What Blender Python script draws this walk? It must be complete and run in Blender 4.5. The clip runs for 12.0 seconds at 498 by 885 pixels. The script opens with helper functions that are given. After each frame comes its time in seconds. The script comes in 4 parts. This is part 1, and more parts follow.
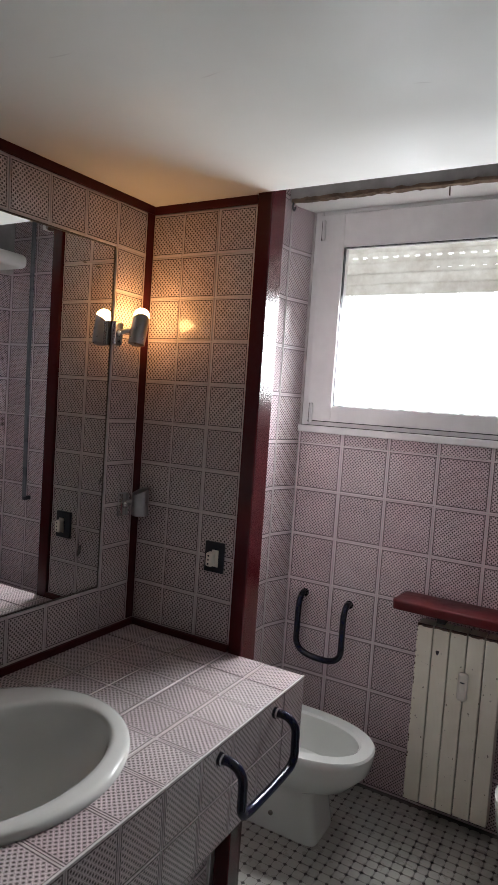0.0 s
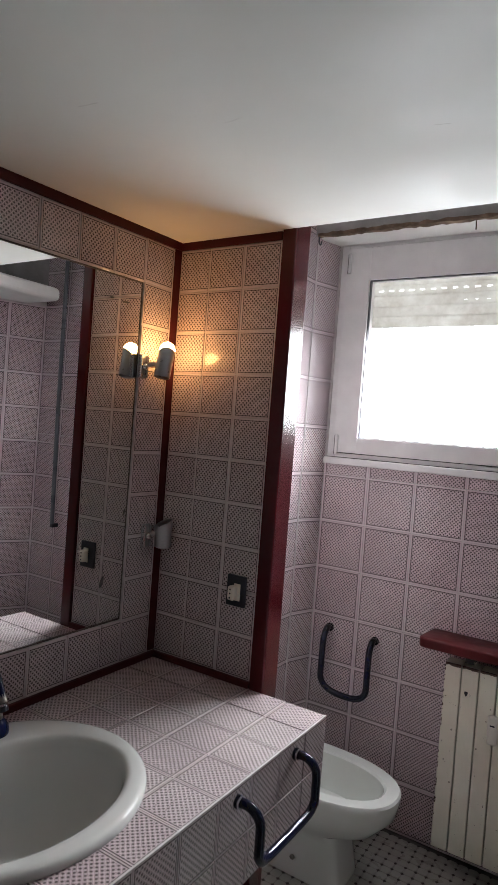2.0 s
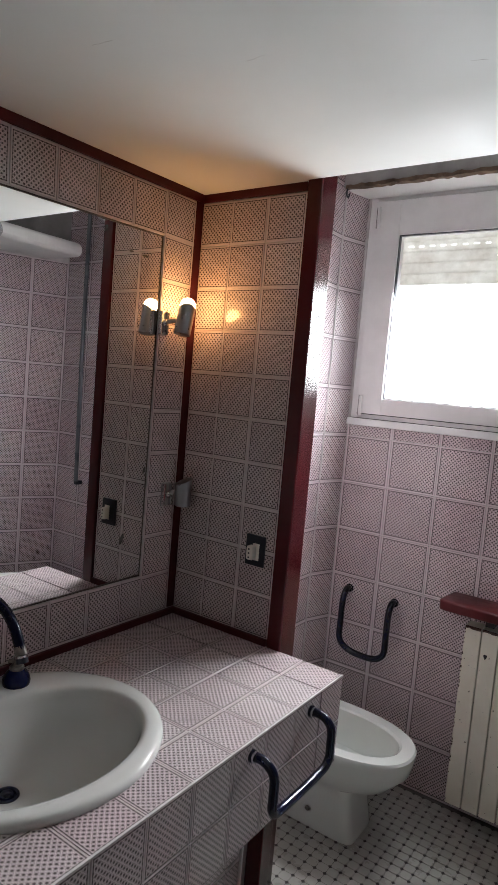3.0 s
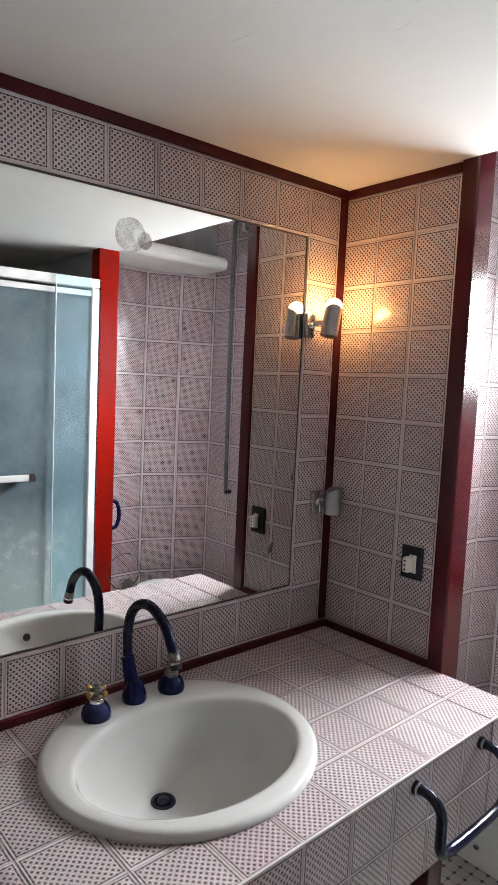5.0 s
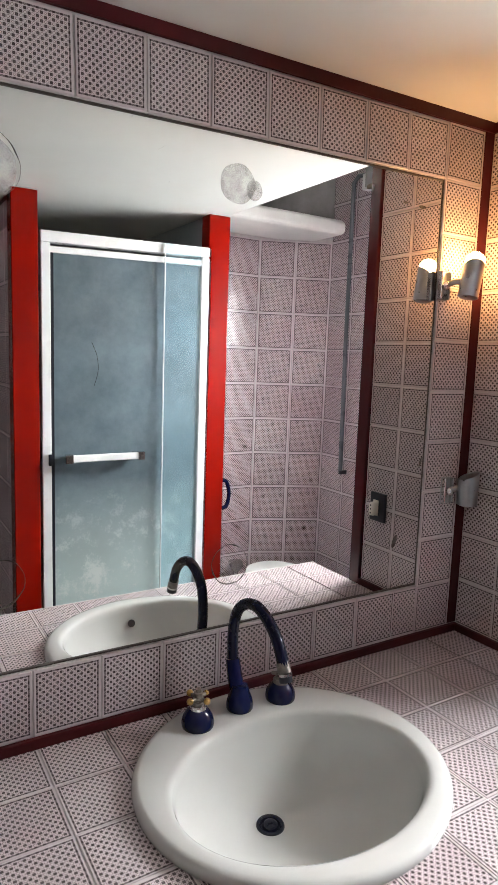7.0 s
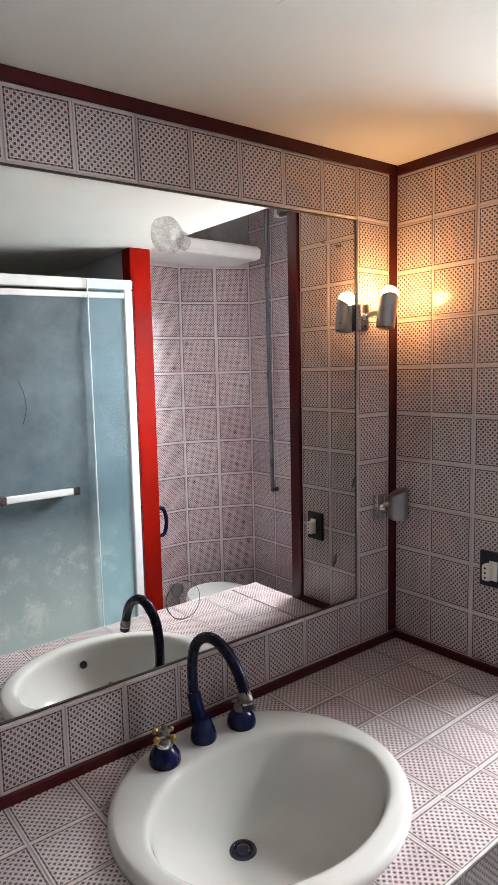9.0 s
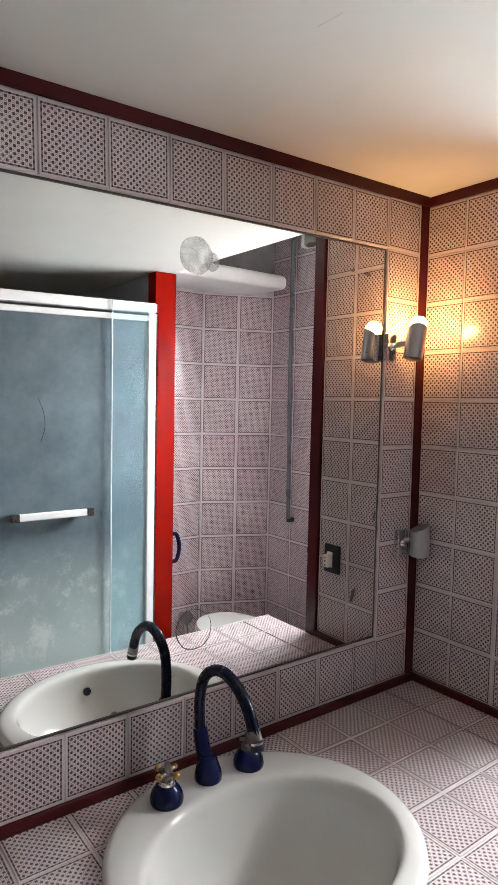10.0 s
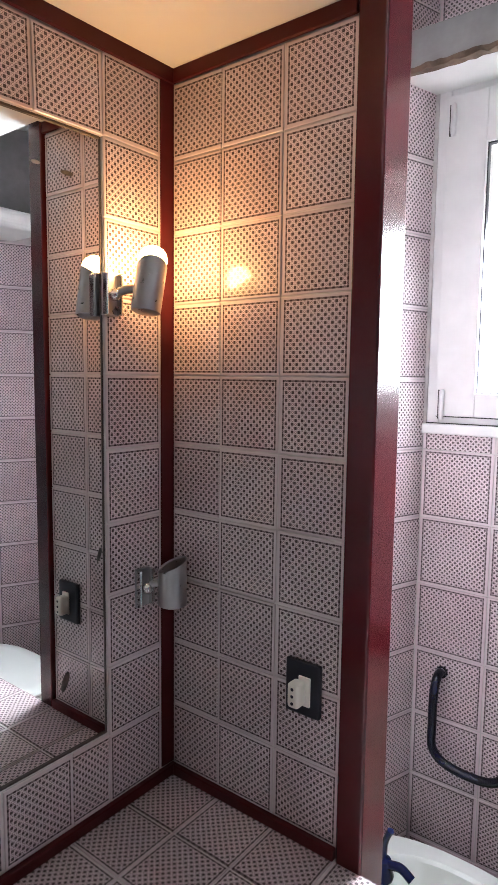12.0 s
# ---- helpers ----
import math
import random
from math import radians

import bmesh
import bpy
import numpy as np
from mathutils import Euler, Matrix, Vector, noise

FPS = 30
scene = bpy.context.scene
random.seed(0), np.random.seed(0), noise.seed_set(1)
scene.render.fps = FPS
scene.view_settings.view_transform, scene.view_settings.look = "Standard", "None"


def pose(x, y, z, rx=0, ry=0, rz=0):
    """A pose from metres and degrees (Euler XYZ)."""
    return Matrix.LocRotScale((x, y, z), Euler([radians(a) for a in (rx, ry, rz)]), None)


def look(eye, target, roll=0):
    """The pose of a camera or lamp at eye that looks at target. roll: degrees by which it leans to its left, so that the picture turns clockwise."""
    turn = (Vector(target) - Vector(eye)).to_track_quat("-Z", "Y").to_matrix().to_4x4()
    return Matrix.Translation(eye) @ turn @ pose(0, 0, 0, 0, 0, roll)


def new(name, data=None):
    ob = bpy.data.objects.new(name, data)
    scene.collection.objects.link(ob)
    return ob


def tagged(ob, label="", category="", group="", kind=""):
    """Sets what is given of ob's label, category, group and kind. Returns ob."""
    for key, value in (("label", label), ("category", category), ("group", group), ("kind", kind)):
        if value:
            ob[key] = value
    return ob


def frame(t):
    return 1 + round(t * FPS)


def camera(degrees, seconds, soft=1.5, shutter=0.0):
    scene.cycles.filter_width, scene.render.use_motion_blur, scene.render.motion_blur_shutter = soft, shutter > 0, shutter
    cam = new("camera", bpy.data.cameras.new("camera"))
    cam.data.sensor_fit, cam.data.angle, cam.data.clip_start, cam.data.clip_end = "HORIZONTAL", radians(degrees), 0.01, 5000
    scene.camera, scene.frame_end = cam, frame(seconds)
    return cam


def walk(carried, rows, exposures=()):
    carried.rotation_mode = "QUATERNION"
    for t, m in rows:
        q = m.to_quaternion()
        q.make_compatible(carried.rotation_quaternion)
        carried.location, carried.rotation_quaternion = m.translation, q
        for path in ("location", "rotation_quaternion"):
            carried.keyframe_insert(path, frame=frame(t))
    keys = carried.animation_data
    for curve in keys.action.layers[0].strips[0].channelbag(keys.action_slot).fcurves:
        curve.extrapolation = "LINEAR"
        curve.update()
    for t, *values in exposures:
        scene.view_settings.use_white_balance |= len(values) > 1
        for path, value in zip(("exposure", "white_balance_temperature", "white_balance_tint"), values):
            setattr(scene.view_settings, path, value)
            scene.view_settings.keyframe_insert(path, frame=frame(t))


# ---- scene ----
cam = camera(43.4, 12.0)
PATH = [
    (0, (1.288, -1.554, 1.522), (0.293, 0.176, 1.396), 3.9),
    (0.5, (1.29, -1.563, 1.516), (0.421, 0.235, 1.412), 5.2),
    (1, (1.287, -1.568, 1.525), (0.42, 0.232, 1.435), 3.6),
    (1.5, (1.297, -1.565, 1.534), (0.364, 0.201, 1.45), 4.3),
    (2, (1.301, -1.544, 1.54), (0.219, 0.138, 1.494), 4.3),
    (2.5, (1.3, -1.525, 1.538), (0.218, 0.153, 1.419), 3.9),
    (4.5, (1.27, -1.489, 1.524), (-0.158, -0.109, 1.286), 6.6),
    (5, (1.252, -1.472, 1.516), (-0.232, -0.143, 1.342), 2.6),
    (5.5, (1.227, -1.45, 1.542), (-0.327, -0.217, 1.291), 0.1),
    (6, (1.131, -1.371, 1.498), (-0.54, -0.302, 1.239), 1.2),
    (6.5, (1.079, -1.343, 1.504), (-0.692, -0.439, 1.29), 2.4),
    (7, (1.102, -1.365, 1.507), (-0.586, -0.326, 1.242), 2.0),
    (7.5, (1.066, -1.396, 1.544), (-0.471, -0.143, 1.283), 4.9),
    (9.5, (1.129, -1.426, 1.563), (-0.436, -0.199, 1.347), -2.0),
    (10, (1.085, -1.412, 1.551), (-0.506, -0.207, 1.424), 1.2),
    (10.5, (1.049, -1.305, 1.549), (-0.492, -0.047, 1.349), 1.4),
    (11, (0.976, -1.147, 1.544), (-0.43, 0.265, 1.375), 1.6),
    (11.5, (0.892, -1.007, 1.57), (-0.38, 0.531, 1.446), 1.2),
    (12, (0.833, -0.841, 1.565), (-0.385, 0.733, 1.361), 0.7),
]
EXPOSURES = [(0.0, -0.55, 6450, 10), (2.7, -0.44, 6400, 10), (4.4, 0.08, 6400, 10), (5.0, 0.38, 6400, 10), (5.6, 0.38, 6450, 10), (6.5, 0.68, 6550, 10), (7.7, 0.66, 6550, 10), (9.4, 0.57, 6550, 10), (10.5, 0.6, 6450, 10), (11.2, 0.58, 6200, 10), (12.0, 0.64, 6050, 10)]
walk(cam, [(t, look(eye, target, roll)) for t, eye, target, roll in PATH], EXPOSURES)

# ---- world and light ----
world = bpy.data.worlds.new("sky_world")
scene.world = world
world.use_nodes = True
wn = world.node_tree
sky = wn.nodes.new("ShaderNodeTexSky")
sky.sky_type, sky.sun_disc = 'NISHITA', False
sky.sun_elevation, sky.sun_rotation = radians(45), radians(150)
wn.links.new(sky.outputs[0], wn.nodes["Background"].inputs[0])
wn.nodes["Background"].inputs[1].default_value = 0.1

WINDOW_POWER = 34.0
BULB_STRENGTH = 108.0


def area_lamp(name, m, sx, sy, power, colour):
    la = bpy.data.lights.new(name, 'AREA')
    la.shape, la.size, la.size_y, la.energy, la.color = 'RECTANGLE', sx, sy, power, colour
    la.spread = radians(140)
    ob = new(name, la)
    ob.matrix_world = m
    return ob


area_lamp("window_daylight", look((0.67, 0.99, 1.77), (0.67, 0.1, 1.15)), 0.78, 0.46, WINDOW_POWER, (0.93, 0.97, 1.0))

# ---- materials ----


class Mat:
    """A node material with short ways to add nodes."""

    def __init__(self, name, rough=0.5, metal=0.0, colour=(0.5, 0.5, 0.5), spec=0.5):
        self.m = bpy.data.materials.new(name)
        self.m.use_nodes = True
        self.t = self.m.node_tree
        self.b = self.t.nodes["Principled BSDF"]
        self.b.inputs["Roughness"].default_value = rough
        self.b.inputs["Metallic"].default_value = metal
        self.b.inputs["Base Color"].default_value = (*colour, 1)
        self.b.inputs["Specular IOR Level"].default_value = spec

    def node(self, kind, **kw):
        n = self.t.nodes.new(kind)
        for k, v in kw.items():
            setattr(n, k, v)
        return n

    def put(self, sock, value):
        if isinstance(value, bpy.types.NodeSocket):
            self.t.links.new(value, sock)
        elif isinstance(value, tuple) and len(value) == 3 and sock.type == 'RGBA':
            sock.default_value = (*value, 1)
        else:
            sock.default_value = value

    def math(self, op, a, b=0.0, c=0.0):
        n = self.node("ShaderNodeMath", operation=op)
        self.put(n.inputs[0], a), self.put(n.inputs[1], b), self.put(n.inputs[2], c)
        return n.outputs[0]

    def noise(self, scale, detail=3.0, rough=0.55, vec=None):
        n = self.node("ShaderNodeTexNoise")
        n.inputs["Scale"].default_value, n.inputs["Detail"].default_value, n.inputs["Roughness"].default_value = scale, detail, rough
        self.put(n.inputs["Vector"], vec if vec is not None else self.coords())
        return n.outputs["Fac"]

    def coords(self, which="Object"):
        return self.node("ShaderNodeTexCoord").outputs[which]

    def world_pos(self):
        return self.node("ShaderNodeNewGeometry").outputs["Position"]

    def ramp(self, fac, lo, hi, a=(0, 0, 0), b=(1, 1, 1)):
        n = self.node("ShaderNodeValToRGB")
        n.color_ramp.elements[0].position, n.color_ramp.elements[1].position = lo, hi
        n.color_ramp.elements[0].color, n.color_ramp.elements[1].color = (*a, 1), (*b, 1)
        self.put(n.inputs[0], fac)
        return n.outputs[0]

    def mix(self, fac, a, b, kind='MIX'):
        n = self.node("ShaderNodeMix", data_type='RGBA', blend_type=kind)
        self.put(n.inputs[0], fac), self.put(n.inputs[6], a), self.put(n.inputs[7], b)
        return n.outputs[2]

    def bump(self, height, strength=0.2, dist=0.001):
        n = self.node("ShaderNodeBump")
        n.inputs["Strength"].default_value, n.inputs["Distance"].default_value = strength, dist
        self.put(n.inputs["Height"], height)
        self.t.links.new(n.outputs[0], self.b.inputs["Normal"])

    def colour(self, sock):
        self.put(self.b.inputs["Base Color"], sock)

    def rough(self, sock):
        self.put(self.b.inputs["Roughness"], sock)


def cane_material(name, size, light, dark, n, border):
    """Glazed tile printed with a woven cane pattern: dark holes between light strands, and a pale border."""
    M = Mat(name, 0.35, spec=0.25)
    sep = M.node("ShaderNodeSeparateXYZ")
    M.put(sep.inputs[0], M.coords())
    x, y = sep.outputs[0], sep.outputs[1]
    k = n / size
    u, v = M.math('MULTIPLY', x, k), M.math('MULTIPLY', y, k)

    def tri(s):
        return M.math('ABSOLUTE', M.math('SUBTRACT', M.math('FRACT', s), 0.5))
    a, b = M.math('ADD', u, v), M.math('SUBTRACT', u, v)
    da, db = M.math('SUBTRACT', 0.5, tri(a)), M.math('SUBTRACT', 0.5, tri(b))
    d = M.math('SQRT', M.math('ADD', M.math('MULTIPLY', da, da), M.math('MULTIPLY', db, db)))
    hole = M.ramp(d, 0.225, 0.34, (1, 1, 1), (0, 0, 0))
    ring = M.math('MULTIPLY', M.ramp(d, 0.33, 0.36), M.ramp(d, 0.4, 0.44, (1, 1, 1), (0, 0, 0)))
    su, sv = (tri(M.math('ADD', M.math('MULTIPLY', s, 2.0), 0.5)) for s in (u, v))
    gap = M.math('MINIMUM', M.math('ABSOLUTE', M.math('SUBTRACT', su, 0.29)), M.math('ABSOLUTE', M.math('SUBTRACT', sv, 0.29)))
    line = M.ramp(gap, 0.05, 0.12, (1, 1, 1), (0, 0, 0))
    near = M.math('MINIMUM', tri(a), tri(b))
    diag = M.ramp(near, 0.06, 0.09, (1, 1, 1), (0, 0, 0))
    side = M.math('MULTIPLY', M.ramp(near, 0.09, 0.115), M.ramp(near, 0.15, 0.19, (1, 1, 1), (0, 0, 0)))
    rnd = M.node("ShaderNodeObjectInfo").outputs["Random"]
    tone = M.noise(9.0, 2.0, 0.5, M.world_pos())
    base = M.mix(M.ramp(tone, 0.3, 0.7), tuple(min(0.9, c * 1.1) for c in light), tuple(c * 0.94 for c in light))
    fade = M.ramp(M.noise(26.0, 3.0, 0.6, M.world_pos()), 0.35, 0.68)
    shade = (light[0] * 0.18, light[1] * 0.12, light[2] * 0.125)
    col = M.mix(M.math('MULTIPLY', line, 0.8), base, shade)
    col = M.mix(M.math('MULTIPLY', side, M.math('SUBTRACT', 0.95, M.math('MULTIPLY', fade, 0.3))), col, shade)
    col = M.mix(M.math('MULTIPLY', diag, 0.75), col, base)
    col = M.mix(M.math('MULTIPLY', ring, 0.7), col, tuple(min(0.9, c * 1.1) for c in light))
    col = M.mix(M.math('MULTIPLY', hole, M.math('SUBTRACT', 0.96, M.math('MULTIPLY', fade, 0.16))), col, dark)
    edge = M.math('MAXIMUM', M.math('ABSOLUTE', x), M.math('ABSOLUTE', y))
    h = size / 2
    rim = M.ramp(M.math('DIVIDE', edge, h), 1 - border, 1.01 - border)
    thin = M.math('MULTIPLY', M.ramp(M.math('DIVIDE', edge, h), 0.955 - border, 0.965 - border), M.math('SUBTRACT', 1.0, rim))
    col = M.mix(M.math('MULTIPLY', thin, 0.7), col, dark)
    col = M.mix(rim, col, tuple(c * 0.86 for c in light))
    col = M.mix(1.0, col, M.ramp(rnd, 0.0, 1.0, (0.9, 0.85, 0.87), (1.03, 1.03, 1.03)), 'MULTIPLY')
    blush = M.ramp(M.noise(3.5, 3.0, 0.6, M.world_pos()), 0.45, 0.75)
    col = M.mix(M.math('MULTIPLY', blush, 0.3), col, M.mix(1.0, col, (1.0, 0.82, 0.86), 'MULTIPLY'))
    M.colour(col)
    M.rough(M.ramp(M.noise(14.0, 3.0, 0.6, M.world_pos()), 0.3, 0.75, (0.28, 0.28, 0.28), (0.42, 0.42, 0.42)))
    M.b.inputs["Coat Weight"].default_value, M.b.inputs["Coat Roughness"].default_value = 0.4, 0.05
    M.bump(M.math('ADD', M.math('MULTIPLY', hole, -0.6), M.math('MULTIPLY', M.noise(60.0, 2.0), 0.3)), 0.25, 0.0006)
    return M.m


def plain(name, colour, rough=0.5, metal=0.0, vary=0.12, scale=6.0, bump=0.0, bscale=80.0, spec=0.5, even=False):
    M = Mat(name, rough, metal, colour, spec)
    f = M.ramp(M.noise(scale, 4.0, 0.6, M.world_pos()), 0.3, 0.7, tuple(c * (1 - vary) for c in colour), tuple(min(1.0, c * (1 + vary)) for c in colour))
    M.colour(f)
    if not even:
        M.rough(M.ramp(M.noise(scale * 2.3, 3.0, 0.6, M.world_pos()), 0.3, 0.7, (rough * 0.8,) * 3, (min(1.0, rough * 1.25),) * 3))
    if bump:
        M.bump(M.noise(bscale, 4.0, 0.6, M.world_pos()), bump, 0.002)
    return M.m


SMALL, LARGE = 0.1273, 0.195
m_tile = cane_material("cane_print_tile", SMALL, (0.69, 0.622, 0.618), (0.026, 0.012, 0.014), 10.0, 0.09)
m_tile_large = cane_material("cane_print_tile_large", LARGE, (0.79, 0.69, 0.708), (0.04, 0.022, 0.027), 14.0, 0.068)
m_grout = plain("pale_grout", (0.56, 0.52, 0.51), 0.8, vary=0.2, scale=20, bump=0.2)
m_ceiling = plain("ceiling_paint", (0.7, 0.71, 0.675), 0.75, vary=0.05, scale=1.6, bump=0.12, bscale=30)
m_plaster = plain("white_plaster", (0.74, 0.73, 0.7), 0.7, vary=0.08, scale=4, bump=0.25, bscale=25)
m_concrete = plain("bare_plaster", (0.27, 0.26, 0.255), 0.85, vary=0.2, scale=9, bump=0.4, bscale=40)
# tone of the unseen wall, darkened to cut bounced light
m_far_wall = plain("bounce_cutting_wall_tone", (0.32, 0.29, 0.28), 0.6, vary=0.15, scale=3, bump=0.1)
m_rag = plain("ragged_wood_edge", (0.14, 0.09, 0.06), 0.85, vary=0.5, scale=18, bump=0.6, bscale=60)
m_wood = plain("oxblood_lacquered_wood", (0.055, 0.0045, 0.007), 0.17, vary=0.15, scale=3, even=True)
m_shelf = plain("oxblood_shelf_paint", (0.085, 0.007, 0.009), 0.4, vary=0.25, scale=7, spec=0.3)
m_rail = plain("dark_navy_enamel", (0.005, 0.007, 0.026), 0.09, vary=0.3, scale=20)
m_knob = plain("yellowed_plastic", (0.6, 0.52, 0.36), 0.4, vary=0.1)
m_trim = plain("dark_red_trim", (0.058, 0.004, 0.006), 0.45, vary=0.25, scale=8, spec=0.25)
m_red = plain("bright_red_lacquer", (0.185, 0.004, 0.0015), 0.16, vary=0.1, scale=2, spec=0.2, even=True)
m_ceramic = plain("white_ceramic", (0.56, 0.555, 0.53), 0.07, vary=0.03, scale=3)
# the basin's ceramic, lightened for the brighter look of bidet and toilet
m_ceramic_lit = plain("cool_white_ceramic_lit", (0.7, 0.72, 0.68), 0.09, vary=0.03, scale=3)
m_seat = plain("toilet_seat_plastic", (0.8, 0.83, 0.79), 0.16, vary=0.02)
m_navy = plain("navy_enamel", (0.003, 0.0065, 0.043), 0.12, vary=0.2, scale=20, spec=0.3)
m_neck = plain("dark_worn_navy_hose", (0.0035, 0.005, 0.022), 0.24, vary=0.3, scale=45, spec=0.25)
m_black = plain("black_plastic", (0.008, 0.01, 0.019), 0.35, vary=0.2)
m_ivory = plain("ivory_plastic", (0.72, 0.68, 0.6), 0.35, vary=0.05)
m_chrome = plain("chrome", (0.72, 0.72, 0.72), 0.1, 1.0, vary=0.06, scale=12)
m_brushed = plain("brushed_steel", (0.4, 0.395, 0.395), 0.33, 1.0, vary=0.04, scale=30)
m_brass = plain("worn_brass", (0.42, 0.27, 0.09), 0.3, 1.0, vary=0.3, scale=60)
m_corroded = plain("corroded_chrome", (0.2, 0.18, 0.16), 0.45, 0.8, vary=0.4, scale=70, bump=0.3)
m_alu = plain("white_enamelled_aluminium", (0.78, 0.79, 0.79), 0.3, 0.0, vary=0.04)
m_pvc = plain("white_window_paint", (0.74, 0.73, 0.72), 0.38, vary=0.07, scale=7, bump=0.05)
m_rust = plain("rust", (0.07, 0.035, 0.02), 0.9, vary=0.4, scale=40)
m_dark = plain("dark_recess", (0.03, 0.028, 0.027), 0.9, vary=0.2)
m_white_tile = plain("white_floor_tile", (0.37, 0.36, 0.325), 0.3, vary=0.12, scale=7)
m_black_tile = plain("dark_floor_inset", (0.03, 0.022, 0.02), 0.4, vary=0.2)
m_floor_grout = plain("grey_floor_grout", (0.12, 0.11, 0.1), 0.85, vary=0.2, scale=15)


def shutter_material():
    """Thin beige plastic through which daylight glows."""
    M = Mat("shutter_slat_plastic", 0.6)
    tone = M.ramp(M.noise(15.0, 4.0, 0.6, M.world_pos()), 0.3, 0.7, (0.5, 0.475, 0.44), (0.7, 0.69, 0.66))
    M.colour(tone)
    tr = M.node("ShaderNodeBsdfTranslucent")
    M.put(tr.inputs["Color"], tone)
    mx = M.node("ShaderNodeMixShader")
    mx.inputs[0].default_value = 0.75
    M.t.links.new(M.b.outputs[0], mx.inputs[1])
    M.t.links.new(tr.outputs[0], mx.inputs[2])
    M.t.links.new(mx.outputs[0], M.t.nodes["Material Output"].inputs["Surface"])
    return M.m


m_shutter = shutter_material()
m_grey_wall = plain("grey_shower_tile", (0.36, 0.38, 0.4), 0.4, vary=0.1)


def radiator_paint():
    M = Mat("chipped_cream_radiator_paint", 0.4)
    n = M.noise(55.0, 3.0, 0.7, M.world_pos())
    chips = M.ramp(n, 0.685, 0.7)
    tone = M.ramp(M.noise(5.0, 4.0, 0.6, M.world_pos()), 0.3, 0.7, (0.78, 0.74, 0.61), (0.86, 0.82, 0.7))
    M.colour(M.mix(chips, tone, (0.05, 0.03, 0.02)))
    M.bump(M.noise(40.0, 3.0, 0.6, M.world_pos()), 0.1, 0.001)
    return M.m


m_radiator = radiator_paint()


def mirror_material():
    M = Mat("mirror_silver", 0.0, 1.0, (0.91, 0.92, 0.91))
    M.rough(M.ramp(M.noise(7.0, 5.0, 0.7), 0.55, 0.85, (0.0, 0.0, 0.0), (0.035, 0.035, 0.035)))
    return M.m


m_mirror = mirror_material()


def glass_material(name, colour, rough, ior=1.02):
    M = Mat(name, rough, 0.0, colour)
    M.b.inputs["Transmission Weight"].default_value = 1.0
    M.b.inputs["IOR"].default_value = ior
    return M


m_glass = glass_material("window_glass", (1, 1, 1), 0.0, 1.05).m


def clear_panel():
    M = glass_material("shower_glass_bluish", (0.7, 0.8, 0.84), 0.08, 1.25)
    M.colour(M.ramp(M.noise(4.0, 5.0, 0.65, M.world_pos()), 0.3, 0.7, (0.62, 0.78, 0.84), (0.76, 0.89, 0.93)))
    M.b.inputs["Transmission Weight"].default_value = 0.95
    return M.m


m_clear = clear_panel()


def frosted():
    M = glass_material("limescaled_glass_painted_glow", (0.36, 0.43, 0.45), 0.35, 1.3)
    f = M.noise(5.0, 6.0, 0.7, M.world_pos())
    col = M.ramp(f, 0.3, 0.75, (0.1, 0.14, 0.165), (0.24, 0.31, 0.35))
    # height, for a painted glow and for the limescale
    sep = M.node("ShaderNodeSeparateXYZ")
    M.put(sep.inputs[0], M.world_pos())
    # brightness of the lit lower glass, put into the colour
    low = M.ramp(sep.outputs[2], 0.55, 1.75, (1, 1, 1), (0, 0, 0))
    # splashed limescale, densest where the water runs down
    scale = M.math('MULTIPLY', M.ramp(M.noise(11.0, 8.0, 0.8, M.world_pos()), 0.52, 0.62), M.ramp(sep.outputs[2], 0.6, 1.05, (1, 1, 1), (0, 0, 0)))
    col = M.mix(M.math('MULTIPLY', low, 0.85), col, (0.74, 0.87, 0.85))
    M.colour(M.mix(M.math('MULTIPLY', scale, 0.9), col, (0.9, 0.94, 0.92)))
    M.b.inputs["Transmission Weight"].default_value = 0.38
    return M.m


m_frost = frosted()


def emitter(name, colour, strength):
    M = Mat(name, 0.5)
    M.b.inputs["Emission Color"].default_value = (*colour, 1)
    M.b.inputs["Emission Strength"].default_value = strength
    M.colour(colour)
    return M.m


m_bulb = emitter("lit_bulb", (1.0, 0.49, 0.16), BULB_STRENGTH)
m_outside = emitter("overcast_daylight", (0.95, 0.98, 1.0), 5.0)

# ---- mesh helpers ----


def mesh_of(bm, name, mat, smooth=False):
    bmesh.ops.recalc_face_normals(bm, faces=bm.faces)
    me = bpy.data.meshes.new(name)
    bm.to_mesh(me)
    bm.free()
    if mat:
        me.materials.append(mat)
    if smooth:
        for p in me.polygons:
            p.use_smooth = True
        me.set_sharp_from_angle(angle=radians(38))
    return me


def part(name, bm, material, parent=None, label="", smooth=False):
    ob = new(name, mesh_of(bm, name, material, smooth))
    if parent:
        ob.parent = parent
    if label:
        ob["label"] = label
    return ob


def thing(name, label, category, group="", kind="", at=(0, 0, 0)):
    ob = new(name)
    ob.location = at
    ob.empty_display_size = 0.05
    return tagged(ob, label, category, group, kind)


def box_bm(x0, x1, y0, y1, z0, z1, bevel=0.0, seg=2, bm=None):
    b = bm or bmesh.new()
    made = bmesh.ops.create_cube(b, size=1.0)["verts"]
    for v in made:
        v.co = Vector(((x0 + x1) / 2 + v.co.x * (x1 - x0), (y0 + y1) / 2 + v.co.y * (y1 - y0), (z0 + z1) / 2 + v.co.z * (z1 - z0)))
    if bevel:
        es = [e for e in b.edges if all(v in made for v in e.verts)]
        bmesh.ops.bevel(b, geom=es, offset=bevel, segments=seg, affect='EDGES', profile=0.5)
    return b


